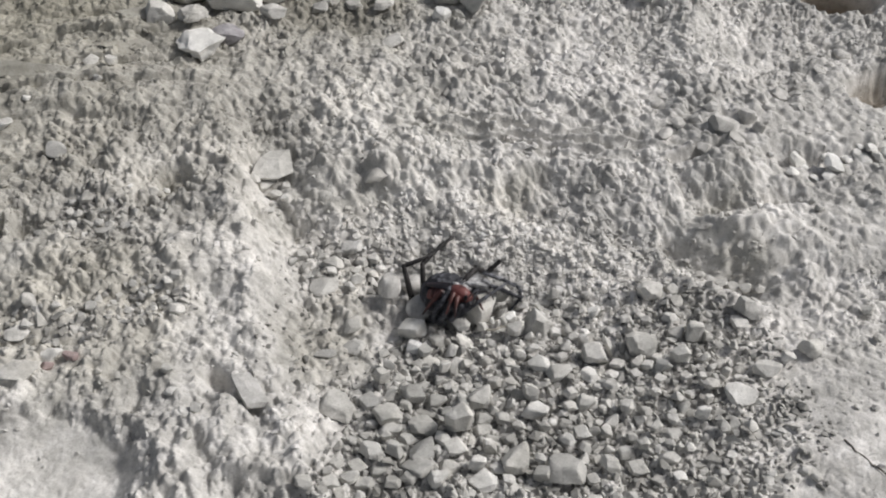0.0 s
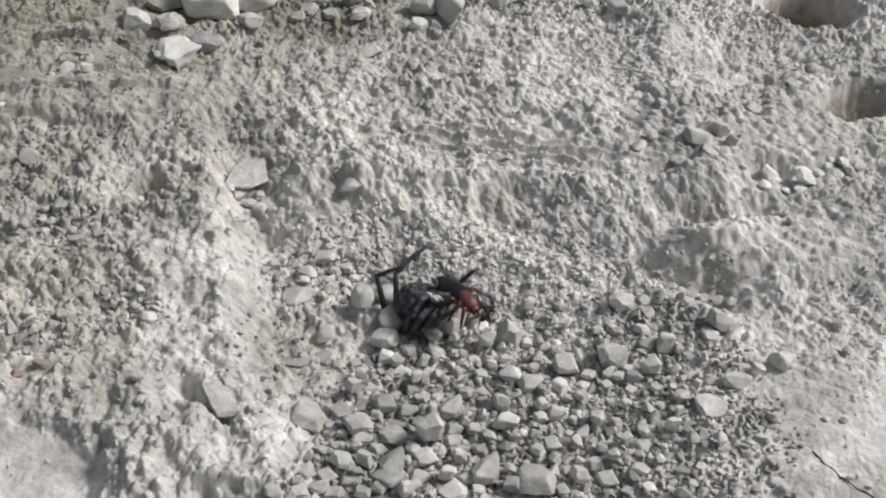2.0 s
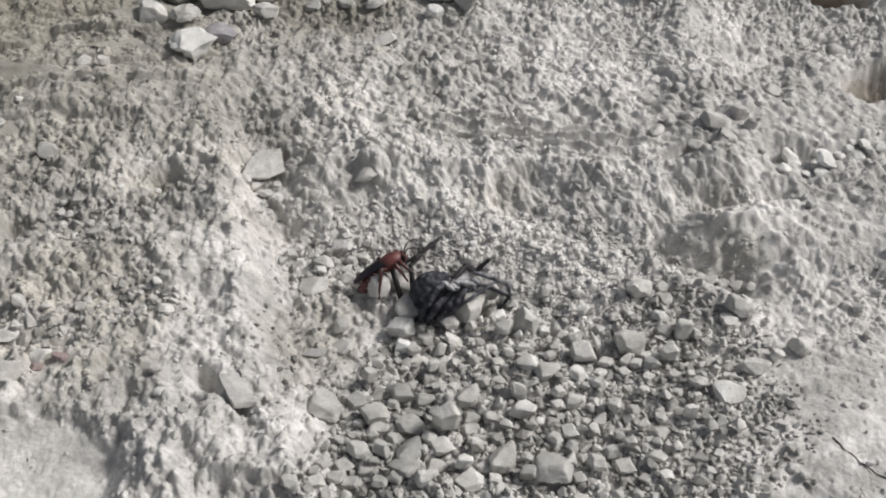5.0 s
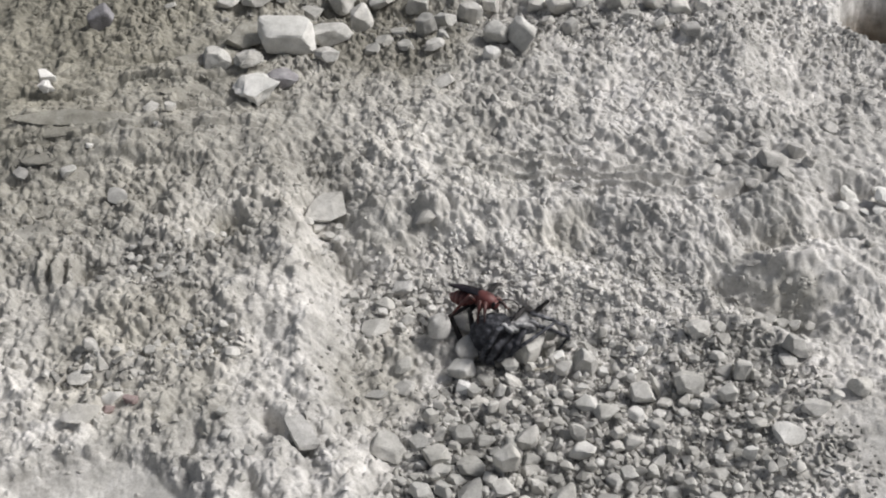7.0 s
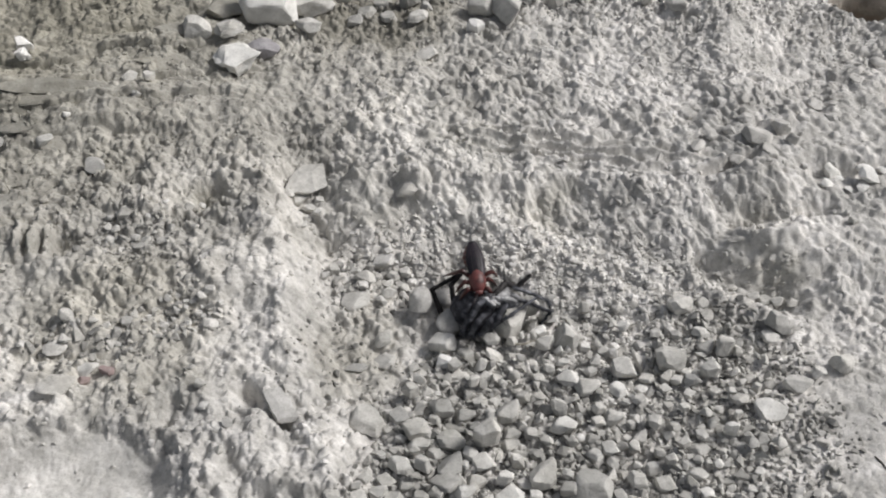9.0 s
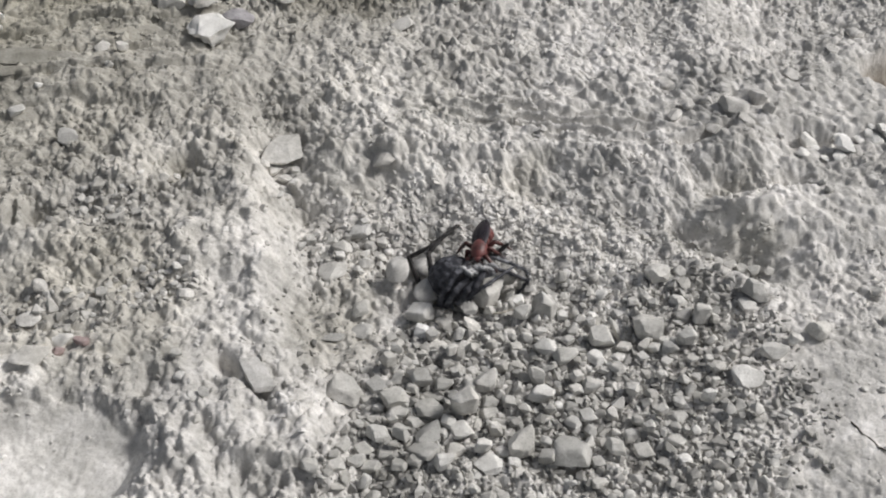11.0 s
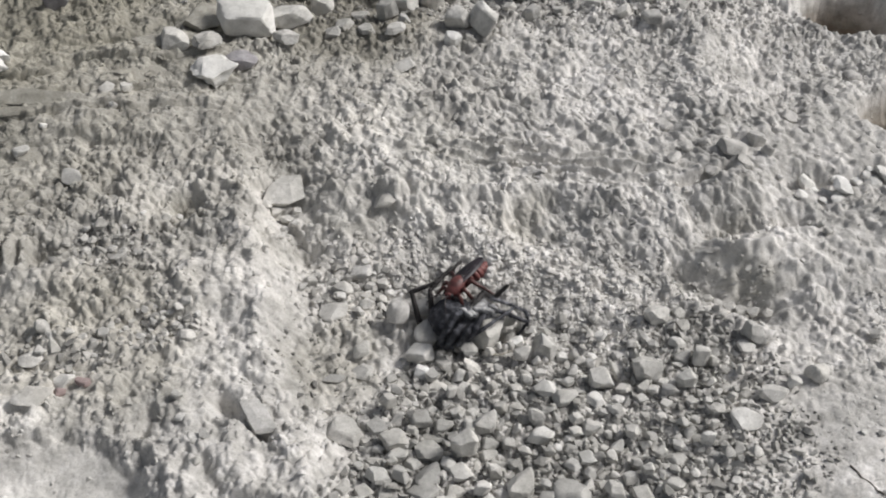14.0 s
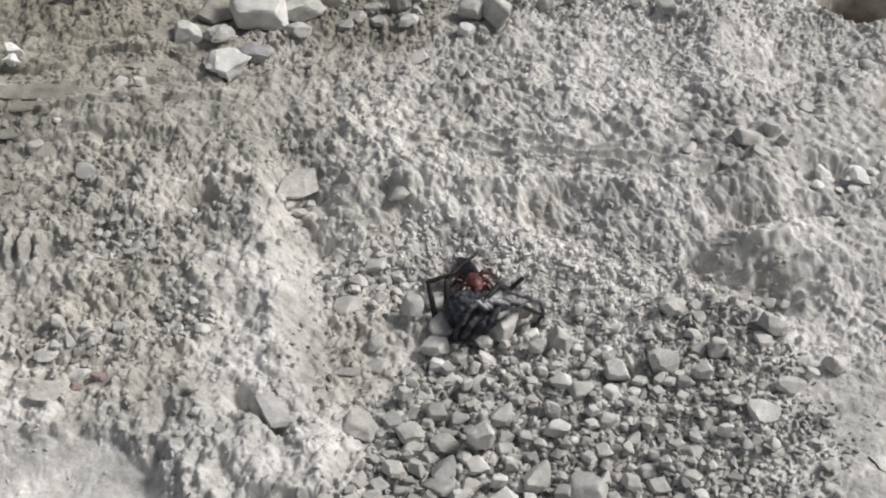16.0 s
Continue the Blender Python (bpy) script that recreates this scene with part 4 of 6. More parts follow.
stone("pebble", 0.0674, -0.0521, 0.0037, 0.0030, 0.0015, 27, 6, "small grey pebble sunk in dusty ground", sink=0.2)
stone("pebble", 0.0540, 0.0007, 0.0069, 0.0056, 0.0050, 16, 7, "pale pebble bedded in a crumbly ridge", sink=0.1)
stone("pebble", 0.0706, 0.0113, 0.0032, 0.0026, 0.0015, -23, 8, "small pale pebble on the rim of a hollow", mesh_kind="small")
stone("pebble", 0.0733, 0.0102, 0.0035, 0.0029, 0.0016, -26, 9, "small pale pebble on the rim of a hollow", mesh_kind="small")
stone("pebble", 0.0768, 0.0098, 0.0039, 0.0032, 0.0018, -21, 10, "small pale pebble on the rim of a hollow", mesh_kind="small")
stone("pebble", 0.0801, 0.0083, 0.0046, 0.0037, 0.0021, 11, 11, "small pale pebble on the rim of a hollow", mesh_kind="small")
stone("pebble", 0.0832, 0.0070, 0.0039, 0.0032, 0.0018, 30, 0, "small pale pebble on the rim of a hollow", mesh_kind="small")
stone("pebble", 0.0865, 0.0058, 0.0035, 0.0029, 0.0016, 20, 1, "small pale pebble on the rim of a hollow", mesh_kind="small")
stone("pebble", 0.0667, 0.0036, 0.0028, 0.0023, 0.0013, 18, 2, "small pale pebble on the rim of a hollow", mesh_kind="small")
stone("pebble", 0.0723, 0.0011, 0.0031, 0.0025, 0.0014, 21, 3, "small pale pebble on the rim of a hollow", mesh_kind="small")
stone("pebble", 0.0745, -0.0108, 0.0030, 0.0025, 0.0014, -27, 4, "small pale pebble on the rim of a hollow", mesh_kind="small")
stone("pebble", 0.0770, -0.0097, 0.0051, 0.0041, 0.0023, -10, 5, "small pale pebble on the rim of a hollow", mesh_kind="small")
stone("pebble", -0.0348, 0.0027, 0.0083, 0.0068, 0.0033, 3, 6, "rounded pale pebble bedded in dust", sink=0.1, mesh_kind="small")
stone("pebble", -0.0265, -0.0100, 0.0060, 0.0049, 0.0024, 26, 7, "low pale pebble bedded in dust", sink=0.15, mesh_kind="small")
stone("pebble", -0.0258, -0.0174, 0.0066, 0.0054, 0.0027, 19, 8, "low pale pebble bedded in dust", sink=0.15, mesh_kind="small")
stone("pebble", -0.0323, 0.0115, 0.0060, 0.0049, 0.0024, -20, 9, "small grey stone lying in a dusty groove")
stone("pebble", -0.0419, 0.0143, 0.0046, 0.0037, 0.0029, -14, 10, "small grey stone lying in a dusty groove")
stone("pebble", -0.0440, 0.0116, 0.0035, 0.0028, 0.0021, 12, 11, "small grey stone lying in a dusty groove")
stone("pebble", -0.0249, 0.0155, 0.0039, 0.0032, 0.0024, -15, 0, "small grey stone lying in a dusty groove")
stone("pebble", -0.0217, 0.0170, 0.0039, 0.0032, 0.0029, -13, 1, "small grey stone lying in a dusty groove")
stone("pebble", -0.0292, 0.0137, 0.0032, 0.0026, 0.0023, -16, 2, "small grey stone lying in a dusty groove")
stone("pebble", -0.0263, 0.0120, 0.0032, 0.0026, 0.0018, 6, 3, "small grey stone lying in a dusty groove")
stone("pebble", -0.0357, 0.0160, 0.0032, 0.0026, 0.0018, 28, 4, "small grey stone lying in a dusty groove")
stone("pebble", -0.0264, 0.0221, 0.0029, 0.0023, 0.0021, 8, 5, "small grey stone lying in a dusty groove")
stone("pebble", -0.0135, 0.0220, 0.0025, 0.0020, 0.0018, -2, 6, "small grey stone lying in a dusty groove")
stone("pebble", -0.0197, 0.0136, 0.0028, 0.0023, 0.0021, 34, 7, "small grey stone lying in a dusty groove")
stone("pebble", -0.0507, 0.0409, 0.0048, 0.0039, 0.0020, -35, 8, "small grey stone lying in a dusty groove")
stone("pebble", -0.0574, 0.0436, 0.0044, 0.0036, 0.0018, -14, 9, "small grey stone lying in a dusty groove")
stone("pebble", -0.0482, 0.0432, 0.0041, 0.0033, 0.0020, -35, 10, "small grey stone lying in a dusty groove")
stone("pebble", -0.0543, 0.0439, 0.0056, 0.0046, 0.0023, 4, 11, "small grey stone lying in a dusty groove")
stone("pebble", -0.0511, 0.0356, 0.0029, 0.0024, 0.0016, -20, 0, "small grey stone lying in a dusty groove")
stone("pebble", -0.0478, 0.0361, 0.0026, 0.0021, 0.0019, 34, 1, "small grey stone lying in a dusty groove")
stone("pebble", -0.0489, 0.0298, 0.0025, 0.0021, 0.0014, -21, 2, "small grey stone lying in a dusty groove")
stone("pebble", -0.0509, 0.0280, 0.0025, 0.0021, 0.0013, 27, 3, "small grey stone lying in a dusty groove")
stone("pebble", -0.0279, 0.0193, 0.0071, 0.0058, 0.0029, 26, 4, "small grey stone lying in a dusty groove")
stone("pebble", -0.0229, 0.0136, 0.0032, 0.0026, 0.0018, 32, 5, "small grey stone lying in a dusty groove")
stone("pebble", -0.0329, 0.0081, 0.0035, 0.0028, 0.0014, -26, 6, "small grey stone lying in a dusty groove")
stone("stone_slab", -0.0529, 0.0490, 0.0143, 0.0120, 0.0016, 20, 7, "smooth flat grey slab tilted on a crumbly slope", sink=-1.3, mesh_kind="stone_slab", lean=(9, -3, 0))
stone("pebble", -0.0218, 0.0417, 0.0084, 0.0069, 0.0036, 31, 8, "rounded olive grey stone stuck in the slope", 3, sink=0.3, mesh_kind="clod")
stone("stone_chip", -0.0505, -0.0393, 0.0114, 0.0060, 0.0022, -48, 9, "flat grey stone chip tilted over a crevice", 3, sink=-0.6, mesh_kind="stone_slab", lean=(8, 20, 0))
stone("stone_slab", -0.1071, -0.0347, 0.0107, 0.0066, 0.0024, 24, 10, "flat bluish grey stone slab lying on crumbs", 3, sink=0, mesh_kind="stone_slab", lean=(10, 6, 0))
stone("pebble", -0.0708, -0.0341, 0.0029, 0.0024, 0.0021, -4, 11, "small grey pebble lying on crumbly dusty ground", mesh_kind="small")
stone("pebble", -0.1002, -0.0284, 0.0056, 0.0046, 0.0023, 17, 0, "small grey pebble lying on crumbly dusty ground", mesh_kind="small")
stone("pebble", -0.1108, -0.0206, 0.0064, 0.0052, 0.0026, 2, 1, "small grey pebble lying on crumbly dusty ground", mesh_kind="small")
stone("pebble", -0.0713, -0.0137, 0.0045, 0.0037, 0.0024, 10, 2, "small grey pebble lying on crumbly dusty ground", mesh_kind="small")
stone("pebble", -0.0759, -0.0078, 0.0030, 0.0024, 0.0017, -6, 3, "small grey pebble lying on crumbly dusty ground", mesh_kind="small")
stone("pebble", -0.0817, -0.0067, 0.0030, 0.0024, 0.0022, -12, 4, "small grey pebble lying on crumbly dusty ground", mesh_kind="small")
stone("pebble", -0.0844, -0.0035, 0.0026, 0.0022, 0.0015, -35, 5, "small grey pebble lying on crumbly dusty ground", mesh_kind="small")
stone("pebble", -0.0847, -0.0109, 0.0030, 0.0024, 0.0017, -29, 6, "small grey pebble lying on crumbly dusty ground", mesh_kind="small")
stone("pebble", -0.0799, -0.0035, 0.0023, 0.0019, 0.0017, 5, 7, "small grey pebble lying on crumbly dusty ground", mesh_kind="small")
stone("pebble", -0.0778, -0.0115, 0.0023, 0.0019, 0.0017, 34, 8, "small grey pebble lying on crumbly dusty ground", mesh_kind="small")
stone("pebble", -0.0752, -0.0036, 0.0026, 0.0022, 0.0015, 24, 9, "small grey pebble lying on crumbly dusty ground", mesh_kind="small")
stone("pebble", -0.0802, -0.0139, 0.0023, 0.0019, 0.0012, 4, 10, "small grey pebble lying on crumbly dusty ground", mesh_kind="small")
stone("pebble", -0.0877, -0.0061, 0.0023, 0.0019, 0.0012, 29, 11, "small grey pebble lying on crumbly dusty ground", mesh_kind="small")
stone("pebble", -0.0836, -0.0045, 0.0023, 0.0019, 0.0012, 21, 0, "small grey pebble lying on crumbly dusty ground", mesh_kind="small")
stone("pebble", -0.0776, -0.0040, 0.0023, 0.0019, 0.0012, 21, 1, "small grey pebble lying on crumbly dusty ground", mesh_kind="small")
stone("pebble", -0.0949, 0.0272, 0.0025, 0.0020, 0.0018, 15, 2, "small grey pebble lying on crumbly dusty ground", mesh_kind="small")
stone("pebble", -0.1039, 0.0284, 0.0025, 0.0020, 0.0018, -17, 3, "small grey pebble lying on crumbly dusty ground", mesh_kind="small")
stone("pebble", -0.1063, 0.0273, 0.0028, 0.0023, 0.0016, -3, 4, "small grey pebble lying on crumbly dusty ground", mesh_kind="small")
stone("pebble", -0.1018, 0.0295, 0.0025, 0.0020, 0.0013, 11, 5, "small grey pebble lying on crumbly dusty ground", mesh_kind="small")
stone("pebble", -0.1031, 0.0210, 0.0028, 0.0023, 0.0016, 8, 6, "small grey pebble lying on crumbly dusty ground", mesh_kind="small")
stone("pebble", -0.0972, 0.0186, 0.0031, 0.0025, 0.0018, -18, 7, "small grey pebble lying on crumbly dusty ground", mesh_kind="small")
stone("pebble", -0.0938, 0.0173, 0.0031, 0.0025, 0.0018, 20, 8, "small grey pebble lying on crumbly dusty ground", mesh_kind="small")
stone("pebble", -0.1040, 0.0176, 0.0028, 0.0023, 0.0015, -25, 9, "small grey pebble lying on crumbly dusty ground", mesh_kind="small")
stone("pebble", -0.0893, 0.0180, 0.0038, 0.0031, 0.0015, -17, 10, "small grey pebble lying on crumbly dusty ground", mesh_kind="small")
stone("pebble", -0.1004, 0.0153, 0.0024, 0.0020, 0.0013, -13, 11, "small grey pebble lying on crumbly dusty ground", mesh_kind="small")
stone("pebble", -0.0807, 0.0225, 0.0024, 0.0020, 0.0018, 1, 0, "small grey pebble lying on crumbly dusty ground", mesh_kind="small")
stone("pebble", -0.0842, 0.0323, 0.0032, 0.0026, 0.0036, 12, 1, "small grey pebble lying on crumbly dusty ground", mesh_kind="small")
stone("pebble", -0.0816, 0.0362, 0.0025, 0.0021, 0.0019, -10, 2, "small grey pebble lying on crumbly dusty ground", mesh_kind="small")
stone("pebble", -0.0906, 0.0317, 0.0025, 0.0020, 0.0013, 9, 3, "small grey pebble lying on crumbly dusty ground", mesh_kind="small")
stone("pebble", -0.0651, -0.0465, 0.0051, 0.0042, 0.0021, -24, 4, "small grey pebble lying on crumbly dusty ground", mesh_kind="small")
stone("pebble", -0.0624, -0.0461, 0.0033, 0.0027, 0.0020, -26, 5, "small grey pebble lying on crumbly dusty ground", mesh_kind="small")
stone("pebble", -0.0632, -0.0544, 0.0026, 0.0022, 0.0023, 16, 6, "small grey pebble lying on crumbly dusty ground", mesh_kind="small")
stone("pebble", -0.0696, -0.0392, 0.0034, 0.0027, 0.0014, -13, 7, "small grey pebble lying on crumbly dusty ground", mesh_kind="small")
stone("pebble", -0.0740, -0.0286, 0.0022, 0.0018, 0.0012, 7, 8, "small grey pebble lying on crumbly dusty ground", mesh_kind="small")
stone("pebble", -0.1091, -0.0124, 0.0042, 0.0034, 0.0040, 12, 9, "small grey pebble lying on crumbly dusty ground", mesh_kind="small")
stone("pebble", -0.0988, -0.0140, 0.0029, 0.0024, 0.0012, 6, 10, "small grey pebble lying on crumbly dusty ground", mesh_kind="small")
stone("pebble", -0.1017, -0.0140, 0.0026, 0.0021, 0.0014, -13, 11, "small grey pebble lying on crumbly dusty ground", mesh_kind="small")
stone("pebble", 0.1135, -0.0053, 0.0038, 0.0031, 0.0023, 3, 0, "small grey pebble lying on crumbly dusty ground", mesh_kind="small")
stone("pebble", 0.1182, -0.0021, 0.0038, 0.0031, 0.0018, -33, 1, "small grey pebble lying on crumbly dusty ground", mesh_kind="small")
stone("pebble", 0.1129, -0.0159, 0.0030, 0.0025, 0.0022, -33, 2, "small grey pebble lying on crumbly dusty ground", mesh_kind="small")
stone("pebble", 0.1056, 0.0323, 0.0025, 0.0021, 0.0014, 32, 3, "small grey pebble lying on crumbly dusty ground", mesh_kind="small")
stone("pebble", 0.1065, 0.0292, 0.0029, 0.0024, 0.0021, -24, 4, "small grey pebble lying on crumbly dusty ground", mesh_kind="small")
stone("pebble", 0.1015, -0.0388, 0.0022, 0.0018, 0.0012, 10, 5, "small grey pebble lying on crumbly dusty ground", mesh_kind="small")
stone("pebble", 0.1058, -0.0393, 0.0022, 0.0018, 0.0012, -23, 6, "small grey pebble lying on crumbly dusty ground", mesh_kind="small")
stone("pebble", 0.0841, -0.0570, 0.0033, 0.0027, 0.0016, -15, 7, "small grey pebble lying on crumbly dusty ground", mesh_kind="small")
stone("pebble", 0.0796, -0.0598, 0.0030, 0.0025, 0.0018, -12, 8, "small grey pebble lying on crumbly dusty ground", mesh_kind="small")
stone("pebble", 0.0864, -0.0594, 0.0030, 0.0025, 0.0018, 28, 9, "small grey pebble lying on crumbly dusty ground", mesh_kind="small")
stone("pebble", 0.0757, -0.0583, 0.0027, 0.0022, 0.0016, -26, 10, "small grey pebble lying on crumbly dusty ground", mesh_kind="small")
stone("pebble", 0.0644, -0.0578, 0.0027, 0.0022, 0.0016, -21, 11, "small grey pebble lying on crumbly dusty ground", mesh_kind="small")
stone("pebble", -0.0952, -0.0292, 0.0044, 0.0036, 0.0028, -13, 0, "small reddish brown pebble on dusty ground", 4, mesh_kind="small")
stone("pebble", -0.1006, -0.0319, 0.0034, 0.0028, 0.0016, 26, 1, "small reddish brown pebble on dusty ground", 4, mesh_kind="small")
stone("rock", -0.0703, 0.1206, 0.0212, 0.0130, 0.0105, -8, 2, "large white broken limestone rock with a ragged top", 1, sink=0, mesh_kind="block", lean=(2, 5, 0))
stone("rock", -0.0569, 0.1256, 0.0179, 0.0075, 0.0085, 10, 3, "pale wedge-shaped limestone rock beside the large one", lean=(8, 2, 0))
stone("rock", -0.0462, 0.1348, 0.0091, 0.0074, 0.0098, 20, 4, "pale broken limestone rock in a small rock pile")
stone("rock", -0.0856, 0.1239, 0.0143, 0.0117, 0.0058, 14, 5, "dark grey rock in the shade of the pile", 3)
stone("rock", -0.0925, 0.1081, 0.0106, 0.0086, 0.0066, 0, 6, "pale broken limestone rock in a small rock pile")
stone("rock", -0.0819, 0.1078, 0.0097, 0.0079, 0.0053, 30, 7, "pale broken limestone rock in a small rock pile", mesh_kind="ragged")
stone("rock", -0.0566, 0.1137, 0.0093, 0.0076, 0.0038, -12, 8, "pale broken limestone rock in a small rock pile")
stone("clod", -0.0782, 0.0964, 0.0156, 0.0128, 0.0063, 9, 9, "white crumbly clod of dried earth", 1, sink=0.2, mesh_kind="ragged")
stone("rock", -0.0703, 0.1024, 0.0108, 0.0088, 0.0044, 10, 10, "low violet grey rock below the pile", 2, mesh_kind="small")
stone("rock", 0.0093, 0.1230, 0.0113, 0.0060, 0.0085, -40, 11, "large leaning slab of grey rock above the slope", lean=(0, 30, 0))
stone("rock", -0.0079, 0.1465, 0.0100, 0.0081, 0.0104, -30, 0, "pale wedge of rock above the slope", lean=(0, 20, 0))
stone("rock", -0.0663, 0.1503, 0.0100, 0.0082, 0.0040, -7, 1, "grey rock in the row of rocks above the slope")
stone("rock", -0.0546, 0.1536, 0.0105, 0.0086, 0.0077, 3, 2, "grey rock in the row of rocks above the slope")
stone("rock", -0.0844, 0.1506, 0.0127, 0.0104, 0.0051, 16, 3, "grey rock in the row of rocks above the slope")
stone("rock", -0.0953, 0.1487, 0.0090, 0.0074, 0.0036, -5, 4, "grey rock in the row of rocks above the slope")
stone("rock", -0.0235, 0.1302, 0.0077, 0.0063, 0.0085, 27, 5, "grey rock in the row of rocks above the slope")
stone("rock", -0.0176, 0.1246, 0.0048, 0.0039, 0.0041, -7, 6, "grey rock in the row of rocks above the slope")
stone("rock", -0.0204, 0.1188, 0.0073, 0.0059, 0.0029, 4, 7, "grey rock in the row of rocks above the slope")
stone("rock", -0.0169, 0.1382, 0.0081, 0.0067, 0.0060, 12, 8, "grey rock in the row of rocks above the slope")
stone("rock", 0.0013, 0.1259, 0.0100, 0.0082, 0.0079, -6, 9, "grey rock in the row of rocks above the slope")
stone("rock", 0.0238, 0.1465, 0.0108, 0.0088, 0.0073, 6, 10, "grey rock in the row of rocks above the slope")
stone("rock", 0.0260, 0.1307, 0.0057, 0.0046, 0.0048, 33, 11, "grey rock in the row of rocks above the slope")
stone("rock", -0.0399, 0.1561, 0.0128, 0.0105, 0.0052, 32, 0, "grey rock in the row of rocks above the slope")
stone("rock", -0.0275, 0.1541, 0.0091, 0.0075, 0.0054, 22, 1, "grey rock in the row of rocks above the slope")
stone("rock", -0.0325, 0.1309, 0.0066, 0.0054, 0.0030, 16, 2, "grey rock in the row of rocks above the slope")
stone("rock", -0.0381, 0.1261, 0.0074, 0.0060, 0.0030, 29, 3, "grey rock in the row of rocks above the slope")
stone("rock", -0.0417, 0.1201, 0.0064, 0.0052, 0.0026, 16, 4, "grey rock in the row of rocks above the slope")
stone("rock", -0.0302, 0.1215, 0.0060, 0.0049, 0.0024, 5, 5, "grey rock in the row of rocks above the slope")
stone("rock", 0.0046, 0.1181, 0.0047, 0.0038, 0.0034, 1, 6, "grey rock in the row of rocks above the slope")
stone("rock", 0.0313, 0.1459, 0.0067, 0.0055, 0.0061, 21, 7, "grey rock in the row of rocks above the slope")
stone("rock", 0.0443, 0.1460, 0.0089, 0.0073, 0.0053, 17, 8, "grey rock in the row of rocks above the slope")
stone("rock", 0.0571, 0.1448, 0.0085, 0.0069, 0.0056, -34, 9, "grey rock in the row of rocks above the slope")
stone("rock", 0.0646, 0.1407, 0.0089, 0.0072, 0.0065, -3, 10, "grey rock in the row of rocks above the slope")
stone("rock", 0.0670, 0.1272, 0.0078, 0.0063, 0.0031, -12, 11, "grey rock in the row of rocks above the slope")
stone("rock", 0.0578, 0.1315, 0.0065, 0.0053, 0.0042, 34, 0, "grey rock in the row of rocks above the slope")
stone("rock", 0.0476, 0.1371, 0.0066, 0.0054, 0.0030, 23, 1, "grey rock in the row of rocks above the slope")
stone("rock", 0.0365, 0.1336, 0.0057, 0.0047, 0.0036, 11, 2, "grey rock in the row of rocks above the slope")
stone("rock", 0.0190, 0.1382, 0.0053, 0.0043, 0.0033, 16, 3, "grey rock in the row of rocks above the slope")
stone("rock", 0.0155, 0.1498, 0.0077, 0.0063, 0.0044, 14, 4, "grey rock in the row of rocks above the slope")
stone("rock", -0.0007, 0.1524, 0.0077, 0.0063, 0.0050, -32, 5, "grey rock in the row of rocks above the slope")
stone("rock", 0.0735, 0.1415, 0.0066, 0.0054, 0.0036, -16, 6, "grey rock in the row of rocks above the slope")
stone("rock", 0.0782, 0.1334, 0.0052, 0.0043, 0.0032, 30, 7, "grey rock in the row of rocks above the slope")
stone("rock", -0.0767, 0.1537, 0.0082, 0.0067, 0.0033, -27, 8, "grey rock in the row of rocks above the slope")
stone("pebble", -0.0008, 0.1154, 0.0064, 0.0052, 0.0047, 23, 9, "small white triangular pebble on crumbly ground", 1)
stone("pebble", -0.0173, 0.1038, 0.0083, 0.0068, 0.0034, 9, 10, "low grey pebble half sunk in crumbs", sink=0.15, mesh_kind="small")
stone("stone_chip", -0.1416, 0.1461, 0.0096, 0.0078, 0.0076, 30, 11, "violet grey stone chip leaning on the bank", 2, mesh_kind="block", lean=(10, -20, 0))
stone("clod", -0.1486, 0.1030, 0.0063, 0.0051, 0.0063, 4, 0, "white chalky clod on the flat rock", 1, sink=0.1, mesh_kind="ragged")
stone("clod", -0.1470, 0.0962, 0.0054, 0.0044, 0.0039, -24, 1, "white chalky clod on the flat rock", 1, sink=0.1, mesh_kind="ragged")
stone("stone_slab", -0.1355, 0.0806, 0.0379, 0.0077, 0.0013, 6, 2, "wide thin plate of olive grey layered bedrock", 3, sink=0.45, mesh_kind="stone_slab")
stone("stone_slab", -0.1393, 0.0738, 0.0177, 0.0049, 0.0013, 6, 3, "thin olive grey flake of layered bedrock", 3, sink=0.45, mesh_kind="stone_slab")
stone("stone_slab", -0.1377, 0.0455, 0.0139, 0.0090, 0.0013, 6, 4, "flat olive grey stone plate on the ground", 3, sink=0.45, mesh_kind="stone_slab")
stone("stone_slab", -0.0997, 0.0946, 0.0225, 0.0070, 0.0013, 6, 5, "thin olive grey flake of layered bedrock", 3, sink=0.45, mesh_kind="stone_slab")
stone("stone_slab", -0.0995, 0.1076, 0.0146, 0.0061, 0.0013, 6, 6, "thin olive grey flake of layered bedrock", 3, sink=0.45, mesh_kind="stone_slab")
stone("stone_slab", -0.1368, 0.0321, 0.0147, 0.0104, 0.0013, 6, 7, "thin olive grey flake of layered bedrock", 3, sink=0.45, mesh_kind="stone_slab")
stone("stone_slab", -0.1404, 0.0623, 0.0136, 0.0053, 0.0013, 6, 8, "thin olive grey flake of layered bedrock", 3, sink=0.45, mesh_kind="stone_slab")
stone("stone_slab", -0.1294, 0.0588, 0.0096, 0.0057, 0.0013, 6, 9, "thin olive grey flake of layered bedrock", 3, sink=0.45, mesh_kind="stone_slab")
stone("pebble", -0.1180, 0.1555, 0.0046, 0.0038, 0.0019, -2, 10, "small grey pebble lying on crumbly dusty ground", mesh_kind="small")
stone("pebble", -0.1044, 0.0857, 0.0040, 0.0033, 0.0041, 26, 11, "small grey pebble lying on crumbly dusty ground", mesh_kind="small")
stone("pebble", -0.1064, 0.0750, 0.0028, 0.0023, 0.0026, -7, 0, "small grey pebble lying on crumbly dusty ground", mesh_kind="small")
stone("pebble", -0.1112, 0.0871, 0.0053, 0.0043, 0.0027, 26, 1, "small grey pebble lying on crumbly dusty ground", mesh_kind="small")
